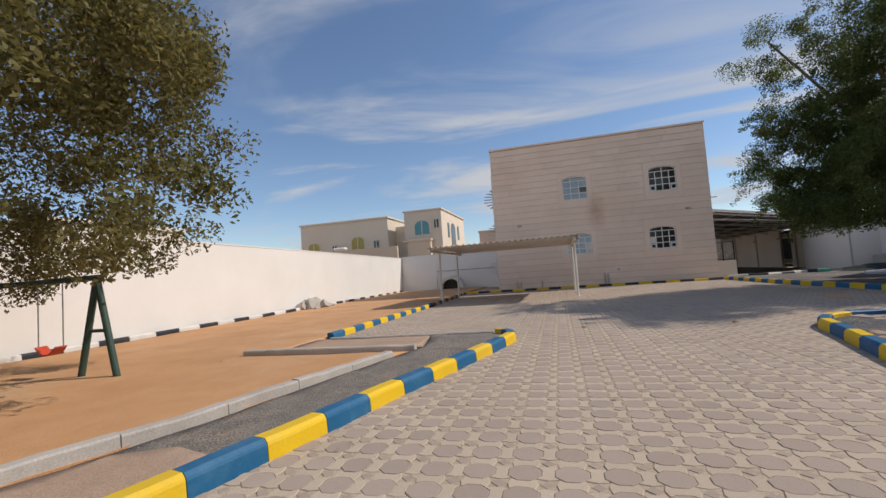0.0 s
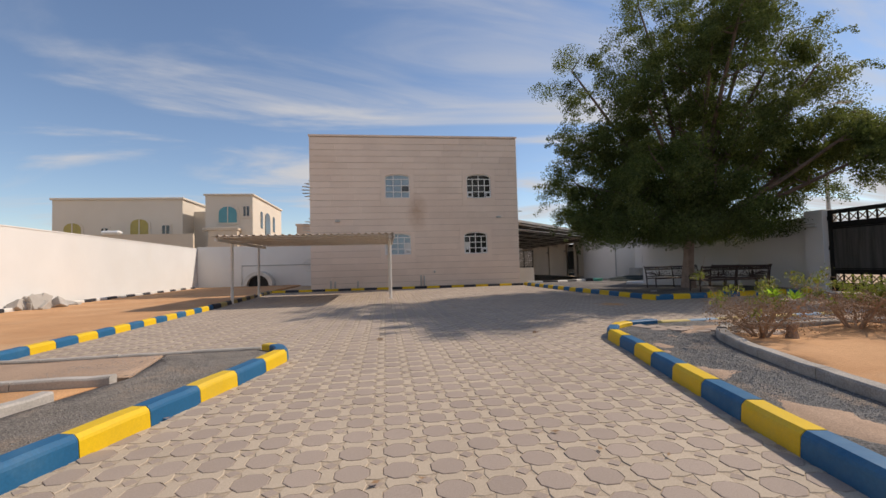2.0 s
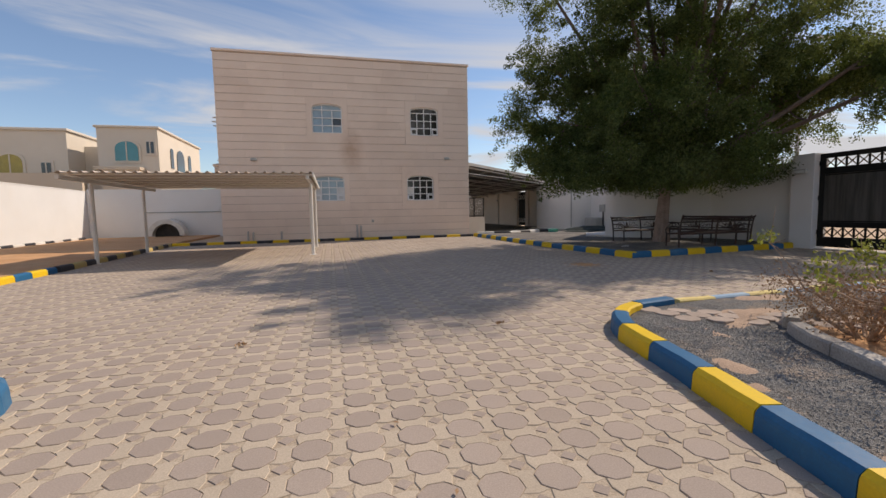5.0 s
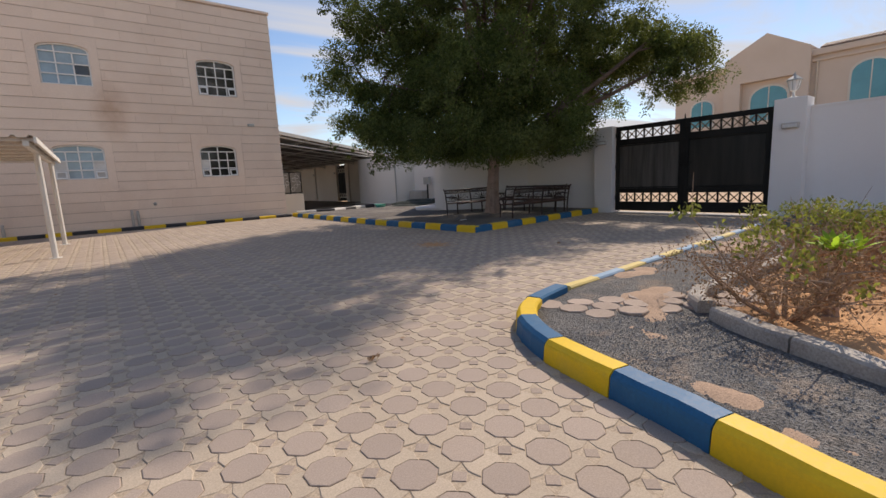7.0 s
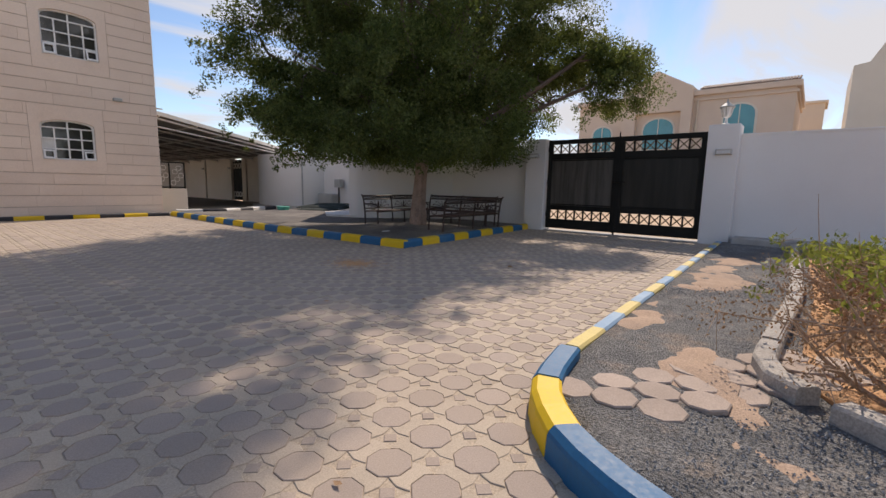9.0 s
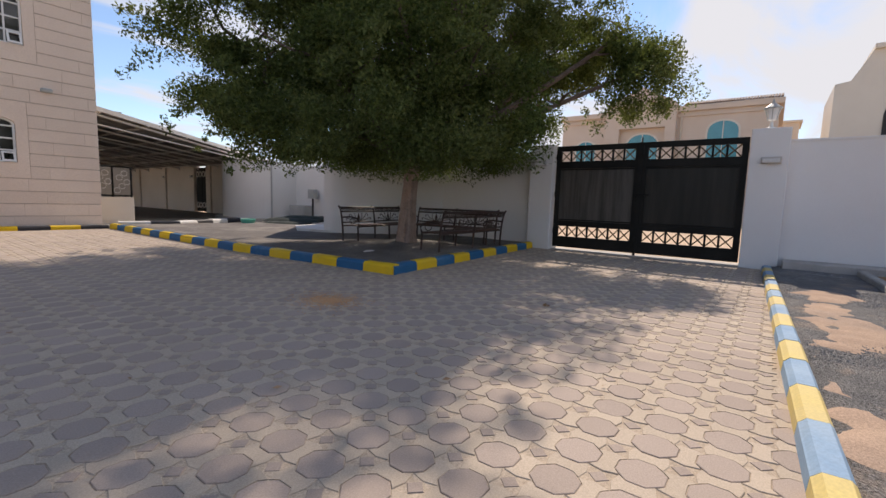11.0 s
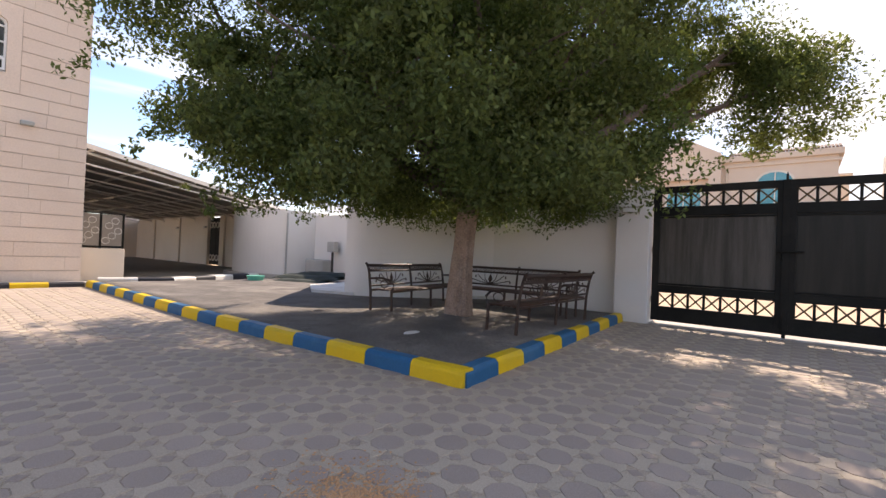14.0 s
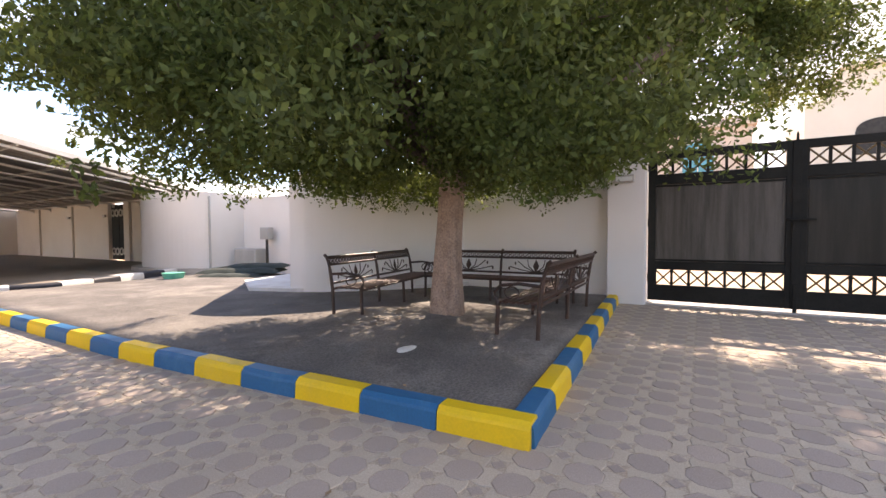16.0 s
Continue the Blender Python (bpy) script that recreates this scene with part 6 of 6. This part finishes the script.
def neighbour_east():
    X = 56.0
    r = thing("street_villa", "beige villa with gabled porch and tiled eaves", "house", (60, 20, 0))
    part("wall", box(bmesh.new(), X, X + 14, 11.6, 32.0, -0.1, 11.5), M["house3"], r)
    part("cornice", bbox(X - 0.35, X + 14.2, 11.25, 32.2, 11.0, 11.55, 0.05), M["house3"], r)
    part("cornice", bbox(X - 0.18, X + 14.1, 11.42, 32.1, 10.5, 10.75, 0.03), M["house3"], r)
    gb = upright(bmesh.new(), [(20.0, 11.5), (26.9, 11.5), (26.9, 12.0), (23.4, 13.9), (20.0, 12.0)], 0, 6)
    for v in gb.verts:
        v.co = Vector((X - 0.6 + v.co.y, v.co.x, v.co.z))
    bmesh.ops.recalc_face_normals(gb, faces=gb.faces)
    part("gable", gb, M["house3"], r)
    pb = bmesh.new()
    box(pb, X - 0.7, X, 19.9, 20.9, -0.1, 11.5)
    part("porch_pier", pb, M["house3"], r)
    part("porch_pier", box(bmesh.new(), X - 0.7, X, 25.4, 26.9, -0.1, 11.5), M["house3"], r)
    part("porch_beam", box(bmesh.new(), X - 0.7, X, 20.9, 25.4, 9.6, 11.5), M["house3"], r)
    part("roof_slope", upright(bmesh.new(), [(X + 0.3, 11.55), (X + 13.5, 11.55), (X + 7, 13.1)], 11.8, 19.4), M["tile"], r)
    for k in range(34):
        y = 11.5 + k * 0.235
        part("eaves_tile", tube(bmesh.new(), [(X - 0.3, y, 11.6), (X + 1.4, y, 12.15)], 0.11, 6), M["tile"], r)
    far_window(r, "x", X, 14.55, 17.1, 5.8, 9.85, M["teal"])
    far_window(r, "x", X, 21.6, 24.6, 5.8, 9.0, M["teal"])
    far_window(r, "x", X, 28.1, 30.2, 5.8, 8.5, M["teal"])
    part("downpipe", tube(bmesh.new(), [(X - 0.12, 19.5, 0), (X - 0.12, 19.5, 10.6)], 0.09), M["house"], r)
    s = thing("street_house", "white house with sloped roof edge down the street", "house", (62, 4, 0))
    gb = upright(bmesh.new(), [(-6.0, -0.1), (8.0, -0.1), (8.0, 12.2), (7.0, 12.4), (5.6, 15.0), (-6.0, 15.0)], 0, 10)
    for v in gb.verts:
        v.co = Vector((X + v.co.y, v.co.x, v.co.z))
    bmesh.ops.recalc_face_normals(gb, faces=gb.faces)
    part("wall", gb, M["house2"], s)
    part("cornice", bbox(X - 0.4, X + 10, -6.2, 5.8, 14.7, 15.1, 0.04), M["house2"], s)
    bm = upright(bmesh.new(), arch_outline(1.5, 4.75, 7.6, 10.5, 1.1), 0, 0.1)
    for v in bm.verts:
        v.co = Vector((X - 0.08 + v.co.y, v.co.x, v.co.z))
    bmesh.ops.recalc_face_normals(bm, faces=bm.faces)
    part("window", bm, M["rubber"], s)
    o = thing("street_outhouse", "small ochre rooftop room in the distance", "house", (80, 12.5, 0))
    part("wall", box(bmesh.new(), 80, 86, 9.5, 12.2, -0.1, 13.0), M["house"], o)
    part("roof", bbox(79.7, 86.2, 9.2, 13.4, 13.0, 13.3, 0.03), M["house"], o)


neighbour_east()


def street_lamp(x, y, h, dx, dy):
    root = thing("street_lamp", "grey steel street lamp with flat head", "street lamp", (x, y, 0), "street lamps")
    part("pole", tube(bmesh.new(), [(x, y, -0.1), (x, y, h * 0.6), (x, y, h)], [0.11, 0.08, 0.06], 10), M["metal"], root)
    part("arm", tube(bmesh.new(), [(x, y, h - 0.05), (x + dx, y + dy, h + 0.12)], 0.035), M["metal"], root)
    m = Matrix.Translation((x + dx, y + dy, h + 0.12)) @ Matrix.Rotation(math.atan2(dy, dx), 4, "Z")
    part("head", box(bmesh.new(), -0.1, 0.65, -0.14, 0.14, -0.04, 0.05, m), M["grey_box"], root)


street_lamp(24.2, 22.3, 9.1, 0.9, -0.1)
street_lamp(19.0, 62.0, 8.6, 1.2, 0.0)

# ---- loose pavers bedded across the gravel ----
rngp = np.random.default_rng(8)


def octagon(r, z0, z1, bevel=0.008, sides=8, turn=22.5):
    """A low many-sided stone with a chamfered top edge."""
    bm = bmesh.new()
    rings = []
    for rr, z in ((r, z0), (r, z1 - bevel), (r - bevel, z1)):
        rings.append([bm.verts.new((rr * math.cos(radians(turn + 360 * k / sides)), rr * math.sin(radians(turn + 360 * k / sides)), z)) for k in range(sides)])
    for a, b in zip(rings, rings[1:]):
        for k in range(sides):
            bm.faces.new((a[k], a[(k + 1) % sides], b[(k + 1) % sides], b[k]))
    bm.faces.new(rings[2])
    return bm


path = thing("stepping_path", "short path of loose pinkish octagon pavers across gravel", "path", (6.9, 10.2, 0.1))
oct_me = None
for i in range(7):
    for j in range(3):
        x, y = 6.4 + 0.282 * i + 0.04 * j, 10.62 - 0.175 * i - 0.262 * j
        if i > 5 and j == 2:
            continue
        if oct_me is None:
            o = part("octagon_paver", octagon(0.142, -0.06, 0.03), M["paver_pink"], path)
            oct_me = o.data
        else:
            o = new("octagon_paver", oct_me)
            o.parent = path
        o.matrix_parent_inverse = path.matrix_basis.inverted()
        o.matrix_basis = Matrix.Translation((x, y, 0.07 + rngp.uniform(-0.005, 0.005))) @ Euler((rngp.uniform(-0.06, 0.06), rngp.uniform(-0.06, 0.06), rngp.uniform(-0.2, 0.2))).to_matrix().to_4x4()

# ---- sand spilt on the driveway, twigs and a stone in the bed ----
V, F = [], []
for k in range(2200):
    a, r = rngp.uniform(0, 6.28), abs(rngp.normal()) * 0.28
    x, y, s = 8.6 + r * math.cos(a) * 0.8, 15.57 + r * math.sin(a), rngp.uniform(0.004, 0.014)
    b = len(V)
    V += [(x - s, y - s * 0.6, 0.001), (x + s, y - s * 0.5, 0.001), (x, y + s, 0.001), (x, y, 0.001 + s * 0.5)]
    F += [(b, b + 1, b + 3), (b + 1, b + 2, b + 3), (b + 2, b, b + 3)]
tagged(part("sand_spill", (V, [], F), M["sand"]), "small orange sand spill on the pavers", "sand", kind="stuff")
for x, y in ((10.2, 13.4), (4.45, 10.82), (1.57, 10.85), (-2.69, 3.42), (-2.5, 3.65), (-2.53, 3.91), (-2.18, 3.82), (-5.1, 7.83), (-5.35, 8.02)):
    root = thing("leaf_clump", "small clump of dry leaves on the pavers", "leaves", (x, y, 0), "dry leaf clumps")
    leaves_mesh("leaves", np.array([(x, y, 0.03), (x + 0.05, y + 0.03, 0.025)]), np.array([0.035, 0.03]), 11, 0.04, M["dry"], root, rngp, flat=0.4)
stn = bmesh.new()
bmesh.ops.create_icosphere(stn, subdivisions=2, radius=0.14, matrix=Matrix.Translation((11.65, 18.08, 0.14)) @ Matrix.Diagonal((1.2, 0.7, 0.35, 1)))
for v in stn.verts:
    v.co += Vector((0.02, 0.02, 0.015)) * noise.noise(v.co * 6)
tagged(part("flat_stone", stn, M["whitek"]), "flat pale stone lying on the soil", "stone")

# ---- loose litter ----
rngl = np.random.default_rng(9)
V, F = [], []
for k in range(260):
    if k < 160:
        x, y = rngl.uniform(-4, 10), rngl.uniform(3, 28)
    else:
        x, y = rngl.uniform(10.7, 17), rngl.uniform(16.9, 22)
    z = 0.012 if k < 160 else 0.125
    s, t = rngl.uniform(0.015, 0.04), rngl.uniform(0, 6.28)
    b = len(V)
    for q in range(4):
        a = t + q * math.pi / 2
        V.append((x + s * math.cos(a) * (1.0 if q % 2 else 0.5), y + s * math.sin(a) * (1.0 if q % 2 else 0.5), z + rngl.uniform(0.0, 0.012)))
    F.append((b, b + 1, b + 2, b + 3))
tagged(part("leaf_litter", (V, [], F), M["dry"]), "scattered dry fallen leaves on the ground", "leaves", kind="stuff")
V, F = [], []
gz = np.random.default_rng(10)
beds = [(5.0, 10.5, 3.5, 10.9, 42000, RK), (-2.6, -0.2, 1.5, 10.0, 4500, None), (10.5, 17.0, 9.75, 11.2, 9000, RK)]
for x0, x1, y0, y1, n, lim in beds:
    for k in range(n):
        x, y = gz.uniform(x0, x1), gz.uniform(y0, y1)
        if lim is not None:
            if not in_bed(x, y) or sand_height(x, y) > 0.082 + gz.uniform(-0.012, 0.022):
                continue
        elif x0 < 0:
            if x < np.interp(y, [1.0, 3.3, 4.46, 5.3, 8.6, 8.7], [-2.9, -2.7, -2.2, -2.05, -1.25, -4.2]) or x > np.interp(y, [0.2, 2.0, 3.44, 4.6, 5.7, 6.85, 8.2, 9.2, 10], [-2.2, -1.85, -1.5, -1.2, -0.92, -0.6, -0.25, 0.0, -0.1]):
                continue
        s = gz.uniform(0.005, 0.0115)
        z = 0.088 if x0 > 0 else 0.078
        b = len(V)
        t = gz.uniform(0, 6.28)
        for q in range(3):
            a = t + q * 2.1
            V.append((x + s * math.cos(a), y + s * math.sin(a), z - 0.005))
        V.append((x + gz.uniform(-0.4, 0.4) * s, y + gz.uniform(-0.4, 0.4) * s, z + s * gz.uniform(0.15, 0.4)))
        F += [(b, b + 1, b + 3), (b + 1, b + 2, b + 3), (b + 2, b, b + 3)]
tagged(part("gravel_stones", (V, [], F), M["stone_chip"]), "loose grey gravel chips", "gravel", kind="stuff")

# ---- driveway pavers: octagons, small squares and cream link stones ----
PITCH, OX, OY = 0.309, 4.87, 10.41


def inside(x, y):
    """Even-odd test against the paved outline."""
    hit = False
    for (xa, ya), (xb, yb) in zip(PAVED, PAVED[1:] + PAVED[:1]):
        if (ya > y) != (yb > y) and x < (xb - xa) * (y - ya) / (yb - ya) + xa:
            hit = not hit
    return hit


def stone_faces(outline, z1, bevel):
    """Vertices and faces of a flat stone: chamfered rim and top."""
    n = len(outline)
    cx, cy = sum(p[0] for p in outline) / n, sum(p[1] for p in outline) / n
    v = [(x, y, -0.02) for x, y in outline] + [(x, y, z1 - bevel * 0.8) for x, y in outline]
    for x, y in outline:
        d = math.hypot(x - cx, y - cy)
        v.append((x - (x - cx) / d * bevel, y - (y - cy) / d * bevel, z1))
    f = []
    for r in (0, n):
        f += [(r + k, r + (k + 1) % n, r + n + (k + 1) % n, r + n + k) for k in range(n)]
    f.append(tuple(range(2 * n, 3 * n)))
    return v, f


R8 = 0.119
OCT = [(R8 * math.cos(radians(22.5 + 45 * k)), R8 * math.sin(radians(22.5 + 45 * k))) for k in range(8)]
SQ = [(0.05 * math.cos(radians(90 * k)), 0.05 * math.sin(radians(90 * k))) for k in range(4)]
h = PITCH / 2
c8, s8 = R8 * math.cos(radians(22.5)), R8 * math.sin(radians(22.5))
# link stone between two octagons that are neighbours along x, centred between them
gap = h - c8 - 0.004
LINK = [(-gap, -s8), (-gap - 0.03, -s8 - 0.036), (0.0, -h + 0.055), (gap + 0.03, -s8 - 0.036), (gap, -s8), (gap, s8), (gap + 0.03, s8 + 0.036), (0.0, h - 0.055), (-gap - 0.03, s8 + 0.036), (-gap, s8)]
LINKY = [(-y, x) for x, y in LINK]
KINDS = {"octagon_paver": (OCT, 0.0, M["paver"]), "square_paver": (SQ, -0.003, M["paver"]), "link_paver": (LINK, -0.002, M["paver_cream"]), "link_paver_cross": (LINKY, -0.002, M["paver_cream"])}
shared, rest, count = {}, {k: ([], []) for k in KINDS}, {k: 0 for k in KINDS}
for k, (ol, z, mt) in KINDS.items():
    v, f = stone_faces(ol, z, 0.004)
    me = bpy.data.meshes.new(k)
    me.from_pydata(v, [], f)
    me.update()
    me.materials.append(mt)
    shared[k] = (me, np.array(v), f)
rp = np.random.default_rng(12)
for i in range(-32, 44):
    for j in range(-54, 64):
        x0, y0 = OX + i * PITCH, OY + j * PITCH
        for k, dx, dy in (("octagon_paver", 0, 0), ("square_paver", h, h), ("link_paver", h, 0), ("link_paver_cross", 0, h)):
            x, y = x0 + dx, y0 + dy
            if not inside(x, y):
                continue
            me, v, f = shared[k]
            near = 2.6 < y < 11.6 and -0.6 < x < 5.6 and (x - 1.4) ** 2 * 0.6 + (y - 6.2) ** 2 * 0.25 < 6.5
            tz = rp.uniform(-0.0025, 0.001)
            tx, ty = rp.normal(0, 0.004), rp.normal(0, 0.004)
            if near and count[k] < 300:
                ob = new(k, me)
                ob.parent = pavement
                ob.matrix_basis = Matrix.Translation((x, y, tz)) @ Euler((tx, ty, rp.normal(0, 0.01))).to_matrix().to_4x4()
                count[k] += 1
            else:
                V, F = rest[k]
                b = len(V)
                V.extend((x + q[0], y + q[1], q[2] + tz + q[1] * tx - q[0] * ty) for q in v)
                F.extend(tuple(b + t for t in q) for q in f)
for k, (V, F) in rest.items():
    ob = part(k + "_field", (V, [], F), KINDS[k][2], pavement)
    tagged(ob, kind="stuff")
